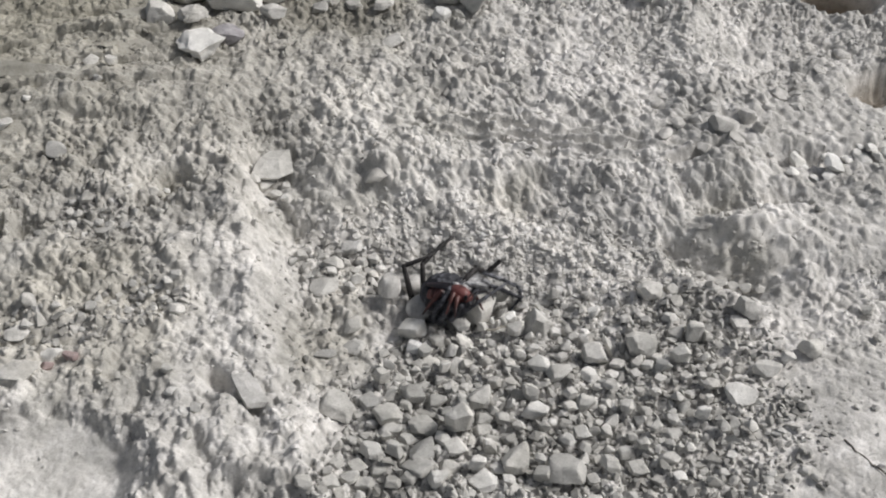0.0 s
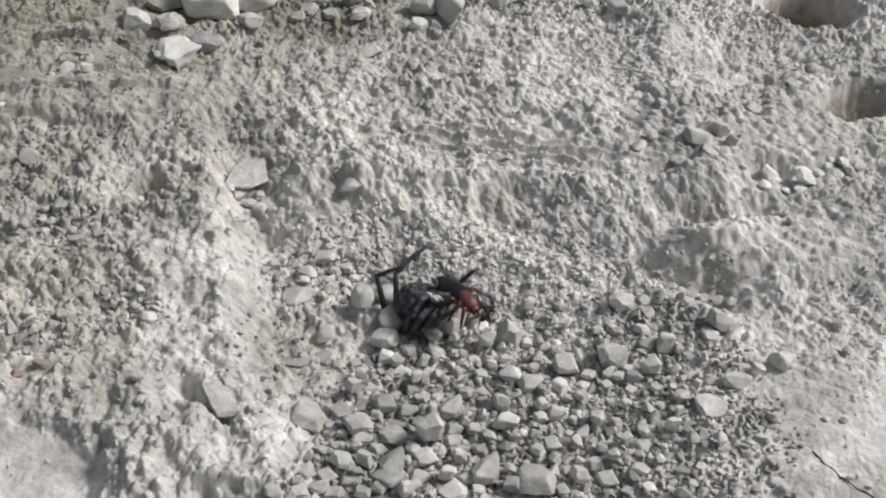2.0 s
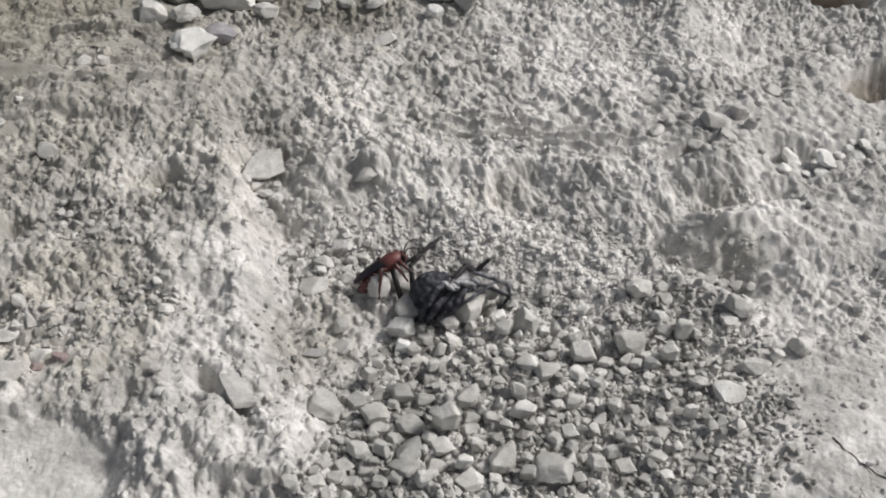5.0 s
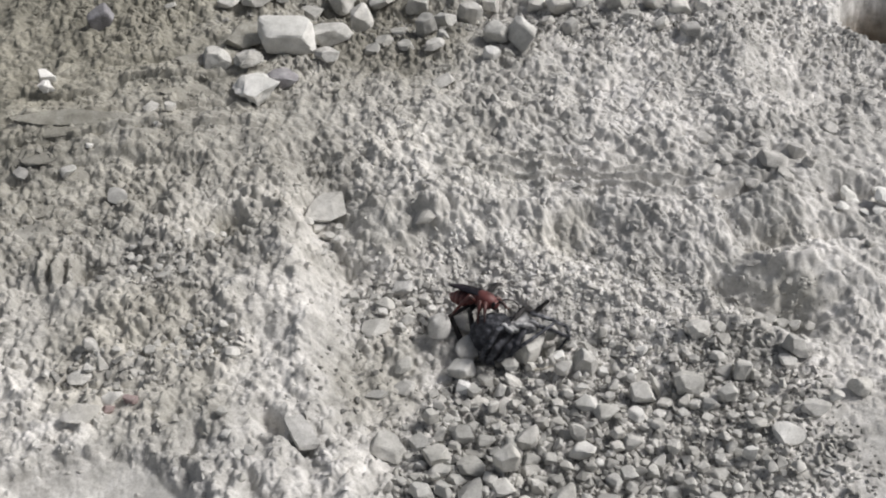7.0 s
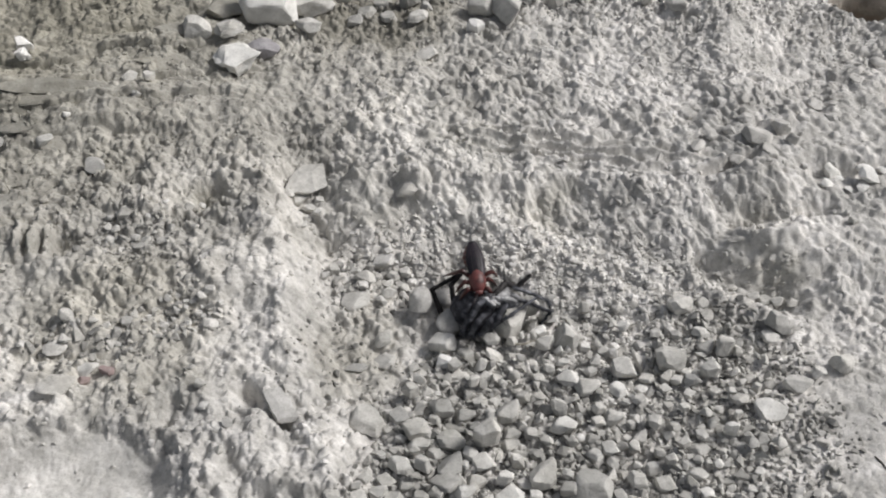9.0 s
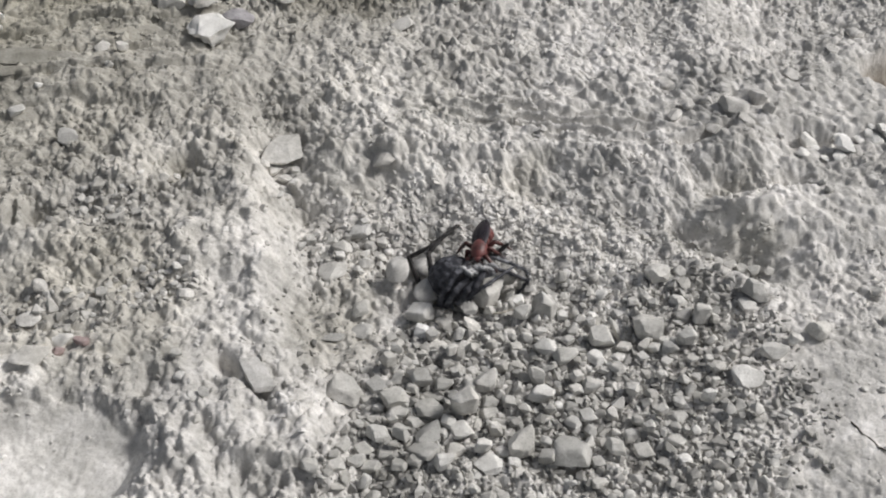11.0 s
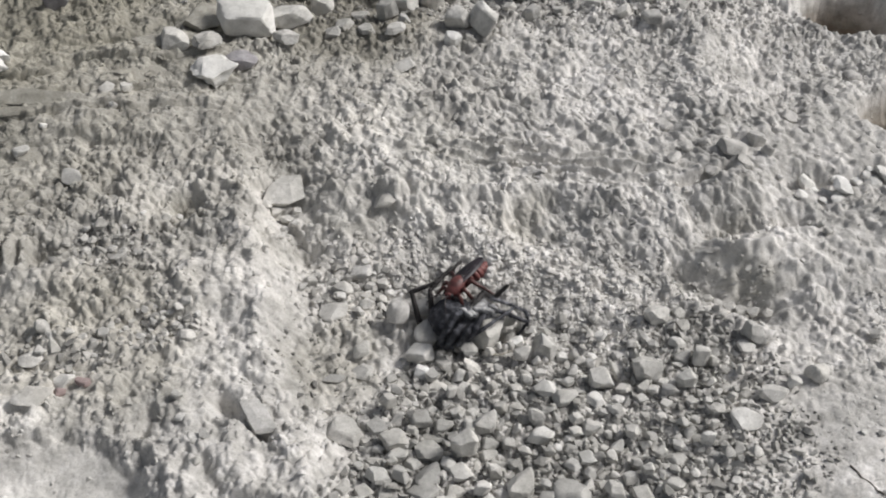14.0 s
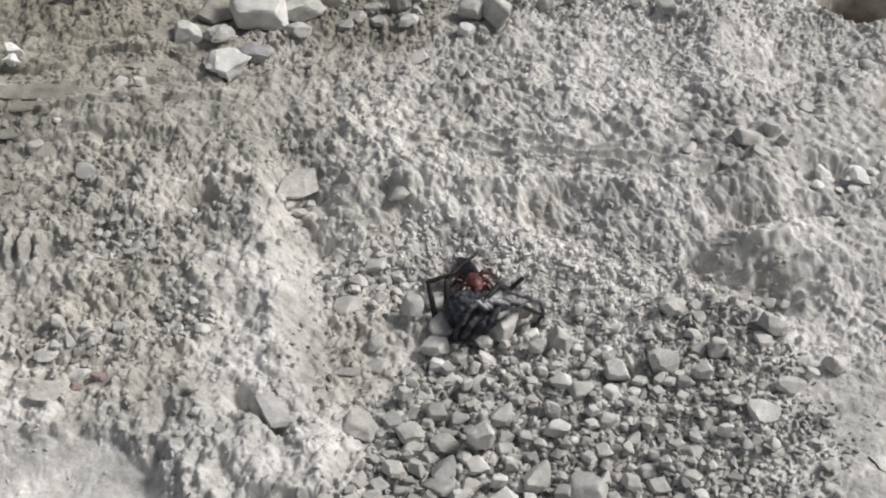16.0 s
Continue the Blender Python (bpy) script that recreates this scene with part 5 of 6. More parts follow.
stone("pebble", -0.1466, 0.0580, 0.0058, 0.0047, 0.0023, -27, 2, "small grey pebble lying on crumbly dusty ground", mesh_kind="small")
stone("pebble", -0.1326, 0.0591, 0.0066, 0.0054, 0.0027, -16, 3, "small grey pebble lying on crumbly dusty ground", mesh_kind="small")
stone("pebble", -0.1266, 0.0667, 0.0031, 0.0025, 0.0017, -5, 4, "small grey pebble lying on crumbly dusty ground", mesh_kind="small")
stone("pebble", -0.1146, 0.0475, 0.0076, 0.0062, 0.0031, -27, 5, "small grey pebble lying on crumbly dusty ground", mesh_kind="small")
stone("clod", 0.0759, 0.0640, 0.0046, 0.0037, 0.0028, 3, 6, "grey lump of dried earth in a cracked patch", sink=0.34, lean=(8, 12, 0))
stone("clod", 0.0834, 0.0599, 0.0098, 0.0080, 0.0040, -19, 7, "grey lump of dried earth in a cracked patch", sink=0.34, lean=(8, 12, 0))
stone("clod", 0.0913, 0.0648, 0.0062, 0.0050, 0.0068, -29, 8, "grey lump of dried earth in a cracked patch", sink=0.34, lean=(8, 12, 0))
stone("clod", 0.0937, 0.0584, 0.0038, 0.0031, 0.0042, -15, 9, "grey lump of dried earth in a cracked patch", sink=0.34, lean=(8, 12, 0))
stone("clod", 0.0702, 0.0619, 0.0050, 0.0041, 0.0031, 15, 10, "grey lump of dried earth in a cracked patch", sink=0.34, lean=(8, 12, 0))
stone("clod", 0.0649, 0.0738, 0.0059, 0.0048, 0.0032, 35, 11, "grey lump of dried earth in a cracked patch", sink=0.34, lean=(8, 12, 0))
stone("clod", 0.0653, 0.0568, 0.0049, 0.0040, 0.0031, 33, 0, "grey lump of dried earth in a cracked patch", sink=0.34, lean=(8, 12, 0))
stone("clod", 0.0814, 0.0692, 0.0058, 0.0047, 0.0026, -2, 1, "grey lump of dried earth in a cracked patch", sink=0.34, lean=(8, 12, 0))
stone("clod", 0.0861, 0.0538, 0.0056, 0.0046, 0.0023, -33, 2, "grey lump of dried earth in a cracked patch", sink=0.34, lean=(8, 12, 0))
stone("clod", 0.0765, 0.0527, 0.0056, 0.0046, 0.0026, 32, 3, "grey lump of dried earth in a cracked patch", sink=0.34, lean=(8, 12, 0))
stone("clod", 0.1052, 0.0785, 0.0059, 0.0048, 0.0027, -4, 4, "grey lump of dried earth in a cracked patch", sink=0.34, lean=(8, 12, 0))
stone("clod", 0.0998, 0.0703, 0.0047, 0.0038, 0.0023, -15, 5, "grey lump of dried earth in a cracked patch", sink=0.34, lean=(8, 12, 0))
stone("clod", 0.1091, 0.0715, 0.0058, 0.0048, 0.0027, -23, 6, "grey lump of dried earth in a cracked patch", sink=0.34, lean=(8, 12, 0))
stone("clod", 0.0758, 0.0774, 0.0059, 0.0048, 0.0024, -9, 7, "grey lump of dried earth in a cracked patch", sink=0.34, lean=(8, 12, 0))
stone("clod", 0.1216, 0.0930, 0.0053, 0.0043, 0.0028, -31, 8, "grey lump of dried earth in a cracked patch", sink=0.34, lean=(8, 12, 0))
stone("clod", 0.1319, 0.1040, 0.0062, 0.0051, 0.0029, 5, 9, "grey lump of dried earth in a cracked patch", sink=0.34, lean=(8, 12, 0))
stone("clod", 0.1055, 0.0517, 0.0059, 0.0048, 0.0040, -25, 10, "small bright white chalky lump in a row", 1, sink=0.1, mesh_kind="small", lean=(4, 16, 0))
stone("clod", 0.1076, 0.0503, 0.0044, 0.0036, 0.0018, -20, 11, "small bright white chalky lump in a row", 1, sink=0.1, mesh_kind="small", lean=(4, 16, 0))
stone("clod", 0.1143, 0.0528, 0.0030, 0.0024, 0.0020, -1, 0, "small bright white chalky lump in a row", 1, sink=0.1, mesh_kind="small", lean=(4, 16, 0))
stone("clod", 0.1151, 0.0470, 0.0074, 0.0060, 0.0031, -28, 1, "small bright white chalky lump in a row", 1, sink=0.1, mesh_kind="small", lean=(4, 16, 0))
stone("clod", 0.1132, 0.0438, 0.0053, 0.0044, 0.0022, 1, 2, "small bright white chalky lump in a row", 1, sink=0.1, mesh_kind="small", lean=(4, 16, 0))
stone("clod", 0.1213, 0.0526, 0.0045, 0.0036, 0.0024, -13, 3, "small bright white chalky lump in a row", 1, sink=0.1, mesh_kind="small", lean=(4, 16, 0))
stone("clod", 0.1241, 0.0539, 0.0035, 0.0028, 0.0023, -16, 4, "small bright white chalky lump in a row", 1, sink=0.1, mesh_kind="small", lean=(4, 16, 0))
stone("clod", 0.1263, 0.0527, 0.0064, 0.0053, 0.0026, 18, 5, "small bright white chalky lump in a row", 1, sink=0.1, mesh_kind="small", lean=(4, 16, 0))
stone("clod", 0.1252, 0.0560, 0.0035, 0.0028, 0.0014, -19, 6, "small bright white chalky lump in a row", 1, sink=0.1, mesh_kind="small", lean=(4, 16, 0))
stone("clod", 0.1308, 0.0532, 0.0055, 0.0045, 0.0024, -25, 7, "small bright white chalky lump in a row", 1, sink=0.1, mesh_kind="small", lean=(4, 16, 0))
stone("clod", 0.1333, 0.0541, 0.0050, 0.0041, 0.0020, 11, 8, "small bright white chalky lump in a row", 1, sink=0.1, mesh_kind="small", lean=(4, 16, 0))
stone("clod", 0.1090, 0.0435, 0.0034, 0.0028, 0.0014, -35, 9, "small bright white chalky lump in a row", 1, sink=0.1, mesh_kind="small", lean=(4, 16, 0))
stone("clod", 0.1290, 0.0553, 0.0055, 0.0045, 0.0022, 35, 10, "small bright white chalky lump in a row", 1, sink=0.1, mesh_kind="small", lean=(4, 16, 0))
stone("clod", 0.1025, 0.0453, 0.0039, 0.0032, 0.0020, -16, 11, "small bright white chalky lump in a row", 1, sink=0.1, mesh_kind="small", lean=(4, 16, 0))


# ---- loose gravel between the marked stones ----
def in_bed(x, y):
    """How much gravel lies here, 0 to 1."""
    bed = 1.25 * float(mound(x, y, 0.026, -0.037, 0.055, 0.037, -10, 2.2)) + 0.9 * float(mound(x, y, 0.008, -0.075, 0.045, 0.03, 0, 2))
    bed = bed * float(step(-0.005, 0.004, x + 0.0155 + 0.4 * (-0.015 - y))) + 0.2 * float(mound(x, y, -0.036, -0.016, 0.014, 0.020))
    return bed + 0.50 * float(mound(x, y, -0.080, -0.008, 0.012, 0.008)) + 0.8 * float(mound(x, y, -0.028, 0.014, 0.012, 0.008)) \
        + 0.32 * float(mound(x, y, -0.105, -0.020, 0.024, 0.010)) + 0.42 * float(mound(x, y, -0.098, 0.020, 0.014, 0.010)) + 0.5 * float(mound(x, y, 0.02, 0.138, 0.10, 0.012)) \
        + 0.6 * float(mound(x, y, 0.066, -0.008, 0.020, 0.011, -20))


LOTS = {}


def room_for(x, y, r, keep):
    """Whether a stone of radius r finds room at (x, y); notes it if so."""
    i, j = int(math.floor(x / 0.01)), int(math.floor(y / 0.01))
    for a in (i - 1, i, i + 1):
        for b in (j - 1, j, j + 1):
            for u, v, q in LOTS.get((a, b), ()):
                if (u - x) ** 2 + (v - y) ** 2 < (keep * (r + q)) ** 2:
                    return False
    LOTS.setdefault((i, j), []).append((x, y, r))
    return True


for u, v, q in TAKEN:
    LOTS.setdefault((int(math.floor(u / 0.01)), int(math.floor(v / 0.01))), []).append((u, v, q))

dice = random.Random(11)
made = 0
while made < 60:
    x, y = dice.uniform(-0.05, 0.09), dice.uniform(-0.085, 0.02)
    size = dice.uniform(0.0026, 0.0040)
    if dice.random() < in_bed(x, y) - 0.15 and room_for(x, y, size * 0.45, 0.86):
        stone("pebble", x, y, size * dice.uniform(0.9, 1.25), size * dice.uniform(0.75, 1.0), size * dice.uniform(0.75, 1.05), dice.uniform(0, 360),
              dice.randrange(12), "small grey angular pebble in the gravel bed", sink=dice.uniform(-0.25, 0.1), mesh_kind="small")
        made += 1
    elif dice.random() < 0.0004:
        made += 1


def crumb_shapes(count, seed):
    """Corner points and triangles of a few small broken lumps of size 1."""
    rnd = random.Random(seed)
    made = []
    for _ in range(count):
        bm = bmesh.new()
        for k in range(10):
            d = Vector((rnd.gauss(0, 1), rnd.gauss(0, 1), rnd.gauss(0, 1))).normalized()
            bm.verts.new(d * rnd.uniform(0.44, 0.60))
        hull = bmesh.ops.convex_hull(bm, input=bm.verts)
        bmesh.ops.delete(bm, geom=list({g for g in hull["geom_interior"] + hull["geom_unused"] if isinstance(g, bmesh.types.BMVert)}), context="VERTS")
        bm.verts.index_update()
        made.append((np.array([v.co for v in bm.verts]), np.array([[v.index for v in f.verts] for f in bm.faces])))
        bm.free()
    return made


def scatter(name, label, category, count, low, high, chance, keep, seed, material, area, flaky=False, up=0.0):
    """Many little lumps joined into one mesh of stuff."""
    rnd = random.Random(seed)
    forms = crumb_shapes(24, seed)
    points, faces, total, tries = [], [], 0, 0
    done = 0
    while done < count and tries < count * 40:
        tries += 1
        x, y = rnd.uniform(area[0], area[1]), rnd.uniform(area[2], area[3])
        if rnd.random() > chance(x, y):
            continue
        size = low + (high - low) * rnd.random() ** 1.9
        if keep and not room_for(x, y, size * 0.45, keep):
            continue
        co, tri = forms[rnd.randrange(24)]
        if flaky:  # thin flakes that lie one over the other, their raised ends the same way
            m = (pose(x, y, ground_z(x, y) + size * rnd.uniform(-0.18, 0.06), rnd.uniform(0, 45), rnd.uniform(-50, 5), rnd.gauss(35, 40))
                 @ Matrix.Diagonal((size * rnd.uniform(1.0, 1.7), size * rnd.uniform(0.7, 1.1), size * rnd.uniform(0.35, 0.7), 1)))
        else:
            m = (pose(x, y, ground_z(x, y) + size * (up * rnd.random() + rnd.uniform(-0.28, 0.06)), rnd.uniform(-40, 40), rnd.uniform(-40, 40), rnd.uniform(0, 360))
                 @ Matrix.Diagonal((size * rnd.uniform(0.9, 1.4), size * rnd.uniform(0.7, 1.1), size * rnd.uniform(0.6, 0.95), 1)))
        m = np.array(m)
        points.append(co @ m[:3, :3].T + m[:3, 3])
        faces.append(tri + total)
        total += len(co)
        done += 1
    mesh = bpy.data.meshes.new(name)
    mesh.from_pydata(np.concatenate(points).tolist(), [], np.concatenate(faces).tolist())
    mesh.materials.append(material)
    return tagged(new(name, mesh), label, category, kind="stuff")


# both fillings carry the shade of the gaps in their darker colour
scatter("heaped_gravel", "grey broken gravel heaped between larger pebbles", "gravel", 2600, 0.0019, 0.0042, lambda x, y: in_bed(x, y) - 0.2, 0.66, 4, HEAP_SHADED,
        (-0.145, 0.10, -0.085, 0.03), up=0.35)
scatter("gravel", "fine grey angular gravel filling between pebbles", "gravel", 6000, 0.0008, 0.0024, lambda x, y: in_bed(x, y) - 0.06, 0.45, 3, GRIT_SHADED,
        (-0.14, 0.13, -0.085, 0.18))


def crumbly(x, y):
    """How thickly crumbs lie: thick in patches, thin where dust lies."""
    patch = float(step(-0.5, 0.55, grain(np.float64(x), np.float64(y), 0.02, 77) + 0.5 * grain(np.float64(x), np.float64(y), 0.008, 78)))
    return (0.12 + 0.88 * patch) * float(roughness_of(x, y)) ** 0.7


scatter("earth_crumbs", "pale crumbs of dry earth scattered over the ground", "crumbs", 6000, 0.0007, 0.0026, crumbly, 0, 5, CRUMB, (-0.195, 0.175, -0.085, 0.2))
scatter("earth_flakes", "thin pale flakes of dried earth covering the slope", "flakes", 4500, 0.0010, 0.0028, lambda x, y: crumbly(x, y) * (0.25 + 0.75 * float(step(0.0, 0.03, y))) + 0.25 * float(mound(x, y, 0.080, 0.020, 0.024, 0.018, 0, 2)), 0, 9, CRUMB, (-0.195, 0.175, -0.085, 0.2), flaky=True)
scatter("dust_grains", "fine pale grains of dry earth", "grains", 3500, 0.0006, 0.0016, lambda x, y: max(0.25, crumbly(x, y)) * (1 - 0.9 * float(1 - step(0.018, 0.022, np.hypot((x + 0.1000) / 1.25, (y + 0.0620) / 0.80)))), 0, 6, CRUMB, (-0.15, 0.14, -0.08, 0.11))
scatter("loose_crumbs", "angular pale crumbs on the slope behind the spider", "crumbs", 2600, 0.0010, 0.0028, lambda x, y: float(mound(x, y, 0.020, 0.018, 0.050, 0.013, -8, 2)), 0, 8, CRUMB,
        (-0.06, 0.085, -0.005, 0.066))


# ---- straws and twigs ----
def rod(bm, a, b, ra, rb, sides=8):
    """A tapered round bar from a to b with domed ends."""
    a, b = Vector(a), Vector(b)
    way = b - a
    turn = way.to_track_quat("Z", "Y").to_matrix().to_4x4()
    rings = []
    n = way.length
    for z, r in ((-ra * 0.75, ra * 0.5), (0, ra), (n * 0.5, (ra + rb) / 2 * 1.04), (n, rb), (n + rb * 0.75, rb * 0.5)):
        rings.append([bm.verts.new(Matrix.Translation(a) @ turn @ Vector((r * math.cos(k * 2 * math.pi / sides), r * math.sin(k * 2 * math.pi / sides), z)))
                      for k in range(sides)])
    for p, q in zip(rings, rings[1:]):
        for k in range(sides):
            bm.faces.new((p[k], p[(k + 1) % sides], q[(k + 1) % sides], q[k]))
    bm.faces.new(rings[0][::-1])
    bm.faces.new(rings[-1])


def chain(bm, points, radii, sides=8):
    for a, b, ra, rb in zip(points, points[1:], radii, radii[1:]):
        rod(bm, a, b, ra, rb, sides)


def straw(name, a, b, thick, material, label, lift=0.0008):
    bm = bmesh.new()
    n = 5
    points = []
    for k in range(n + 1):
        x, y = a[0] + (b[0] - a[0]) * k / n, a[1] + (b[1] - a[1]) * k / n
        points.append((x + 0.0003 * math.sin(k * 2.3), y + 0.0003 * math.cos(k * 1.7), ground_z(a[0], a[1]) * (1 - k / n) + ground_z(b[0], b[1]) * k / n + lift))
    chain(bm, points, [thick * (1 - 0.35 * k / n) for k in range(n + 1)])
    return tagged(part(name, bm, material), label, name)


straw("straw", (0.0093, -0.0119), (0.0148, -0.0111), 0.0003, STRAW, "short pale dry straw lying on the gravel", 0.004)
straw("twig", (0.0955, -0.0493), (0.1008, -0.0567), 0.00022, BARK, "thin dark dry twig half buried in the dust", 0.0002)
straw("twig", (0.1008, -0.0567), (0.1082, -0.0629), 0.00022, BARK, "thin dark dry twig half buried in the dust", 0.0002)
straw("plant_fibre", (-0.0062, -0.0175), (-0.0101, -0.0230), 0.0005, BARK, "thin dark dry fibre between pebbles")


# ---- the spider, lying on its back ----
def egg(bm, centre, radii, turn=(0, 0, 0), detail=3, taper=0.0):
    """A rounded body, slimmer towards its -x end by taper."""
    m = pose(*centre, *turn)
    made = bmesh.ops.create_icosphere(bm, subdivisions=detail, radius=1.0)["verts"]
    for v in made:
        k = 1 - taper * max(0.0, -v.co.x)
        v.co = m @ Vector((v.co.x * radii[0], v.co.y * radii[1] * k, v.co.z * radii[2] * k))


def bristles(bm, points, radii, count, length, rnd):
    """Short stiff hairs standing off a limb."""
    for _ in range(count):
        k = rnd.randrange(len(points) - 1)
        u = rnd.random()
        a, b = Vector(points[k]), Vector(points[k + 1])
        at, r = a.lerp(b, u), radii[k] * (1 - u) + radii[k + 1] * u
        out = (b - a).cross(Vector((rnd.gauss(0, 1), rnd.gauss(0, 1), rnd.gauss(0, 1)))).normalized()
        way = (out + (b - a).normalized() * 0.7).normalized()
        side = way.cross(out).normalized() * 0.00009
        base = at + out * r * 0.8
        v = [bm.verts.new(base + side), bm.verts.new(base - side), bm.verts.new(base + out.cross(side).normalized() * 0.00009), bm.verts.new(base + way * length)]
        for f in ((0, 1, 3), (1, 2, 3), (2, 0, 3)):
            bm.faces.new([v[q] for q in f])


def spider_leg(owner, points, radii, material, seed, label=""):
    """One jointed, hairy leg; its origin lies at its root."""
    root = Vector(points[0])
    local = [Vector(p) - root for p in points]
    bm = bmesh.new()
    chain(bm, local, radii, 10)
    for p, r in list(zip(local, radii))[1:-1]:
        egg(bm, p, (r * 1.12,) * 3, detail=2)
    bristles(bm, local, radii, 260, 0.0013, random.Random(seed))
    ob = part("leg", bm, material, owner, label)
    ob.location = root - owner.location
    return ob


def build_spider():
    spider = tagged(new("spider"), "dark grey hairy spider lying limp on its back, legs drawn up", "spider")
    spider.location = (0.0002, -0.0004, -0.0045)
    o = Vector(spider.location)
    bm = bmesh.new()
    egg(bm, Vector((-0.0020, -0.0004, 0.0024)) - o, (0.0066, 0.0060, 0.0060), (0, 8, 20), 5, 0.15)
    for v in bm.verts:
        v.co += v.co.normalized() * (0.0007 * noise.noise(v.co * 300) + 0.0005 * noise.noise(v.co * 800))
    bristles(bm, [Vector((-0.0075, -0.004, 0.0)) - o, Vector((0.0015, -0.0008, 0.0004)) - o], [0.0044, 0.0048], 1500, 0.0015, random.Random(5))
    part("abdomen", bm, SPIDER, spider, "dark furry abdomen")
    bm = bmesh.new()
    egg(bm, Vector((0.0054, 0.0002, 0.0016)) - o, (0.0060, 0.0050, 0.0046), (0, -6, 25), 4, -0.1)
    bristles(bm, [Vector((0.002, -0.001, 0.0016)) - o, Vector((0.009, 0.0014, 0.0016)) - o], [0.0040, 0.0040], 600, 0.0014, random.Random(8))
    part("cephalothorax", bm, SPIDER_PALE, spider, "grey banded underside of the front body")
    bm = bmesh.new()
    egg(bm, Vector((0.0043, -0.0011, 0.0072)) - o, (0.0036, 0.0027, 0.0016), (0, -4, 25), 3)
    bristles(bm, [Vector((0.0022, -0.0028, 0.0072)) - o, Vector((0.0069, 0.0006, 0.0072)) - o], [0.0016, 0.0016], 420, 0.0014, random.Random(9))
    part("breastplate", bm, SPIDER_FUR, spider, "pale grey furry breastplate")
    rnd = random.Random(12)
    for k in range(8):
        bm = bmesh.new()
        at = Vector((0.0012 + 0.0011 * k, -0.0052 + rnd.uniform(-0.0014, 0.0020), 0.0102 + rnd.uniform(-0.0006, 0.0006))) - o
        way = Vector((rnd.uniform(0.4, 1.0), rnd.uniform(-0.9, 0.6), rnd.uniform(-0.2, 0.3))).normalized() * 0.0026
        chain(bm, [at - way * 0.5, at + Vector((0, 0, 0.0004)), at + way * 0.5], [0.0003, 0.0006, 0.0002], 6)
        bristles(bm, [at - way * 0.5, at + way * 0.5], [0.0003, 0.0003], 70, 0.0012, rnd)
        part("hair_tuft", bm, SPIDER_FUR, spider, "pale grey tuft of hair")
    for side in (-1, 1):
        bm = bmesh.new()
        egg(bm, Vector((0.0092, 0.0008 + side * 0.0011, 0.0000)) - o, (0.0021, 0.0010, 0.0011), (0, 25, 15), 3)
        part("jaw", bm, SPIDER, spider)
    palps = (((0.0022, -0.0032, 0.0095), (-0.0012, -0.0068, 0.0105), (-0.0033, -0.0105, 0.0085)), ((0.0063, -0.0054, 0.0095), (0.0041, -0.0103, 0.0095), (0.0021, -0.0108, 0.0050)))
    for k, points in enumerate(palps):
        ob = spider_leg(spider, points, [0.0008, 0.0009, 0.0006], SPIDER, 40 + k)
        ob.name = "feeler_limb"
    legs = {}
    legs["a"] = spider_leg(spider, ((-0.0000, -0.0045, 0.0009), (-0.0105, -0.0008, -0.0009), (-0.0130, 0.0051, 0.0073), (-0.0065, 0.0072, 0.0088), (0.0002, 0.0160, 0.0079)), [0.0009, 0.0009, 0.00065, 0.0005, 0.00035], SPIDER_DARK, 1, "dark leg bent up above the body")
    legs["b"] = spider_leg(spider, ((0.0007, -0.0038, 0.0028), (-0.0075, -0.0003, 0.0008), (-0.0079, 0.0054, 0.0078), (-0.0045, 0.0095, 0.0089), (0.0006, 0.0153, 0.0087)), [0.0009, 0.0009, 0.00065, 0.0005, 0.00035], SPIDER_DARK, 2, "dark leg bent up above the body")
    legs["c"] = spider_leg(spider, ((0.0023, -0.0001, 0.0080), (-0.0035, -0.0090, 0.0080), (-0.0052, -0.0104, 0.0040), (-0.0043, -0.0103, 0.0020)), [0.0007, 0.0009, 0.0007, 0.0004], SPIDER, 3, "bluish grey leg folded along the body")
    legs["d"] = spider_leg(spider, ((0.0031, -0.0017, 0.0085), (0.0065, 0.0029, 0.0090), (0.0093, 0.0030, 0.0070), (0.0132, 0.0053, 0.0095)), [0.0009, 0.0008, 0.0007, 0.0005], SPIDER_DARK, 4, "dark leg with a short raised tip")
    legs["e"] = spider_leg(spider, ((0.0085, -0.0010, 0.0070), (0.0140, -0.0019, 0.0055), (0.0188, -0.0014, 0.0020), (0.0161, -0.0028, -0.0015)), [0.0006, 0.0005, 0.0004, 0.0003], SPIDER, 5, "thin grey leg bent down between pebbles")
    legs["f"] = spider_leg(spider, ((0.0043, -0.0028, 0.0078), (-0.0012, -0.0106, 0.0080), (-0.0035, -0.0110, 0.0030), (-0.0020, -0.0110, 0.0025)), [0.0008, 0.001, 0.0007, 0.0004], SPIDER, 6, "thick dark leg folded along the body")
    legs["g"] = spider_leg(spider, ((0.0076, -0.0025, 0.0075), (0.0020, -0.0110, 0.0090), (-0.0004, -0.0112, 0.0040), (0.0065, -0.0101, 0.0095), (0.0146, -0.0016, 0.0080)), [0.0007, 0.0009, 0.0007, 0.0005, 0.0003], SPIDER, 7, "bluish grey leg folded along the body and out again")
    legs["h"] = spider_leg(spider, ((0.0084, 0.0021, 0.0080), (0.0140, 0.0000, 0.0075), (0.0182, 0.0006, 0.0040), (0.0191, -0.0005, 0.0010)), [0.0005, 0.00042, 0.00034, 0.00025], SPIDER_PALE, 8, "thin grey leg stretched over the gravel")
    return spider, legs


SPIDER_THING, SPIDER_LEGS = build_spider()


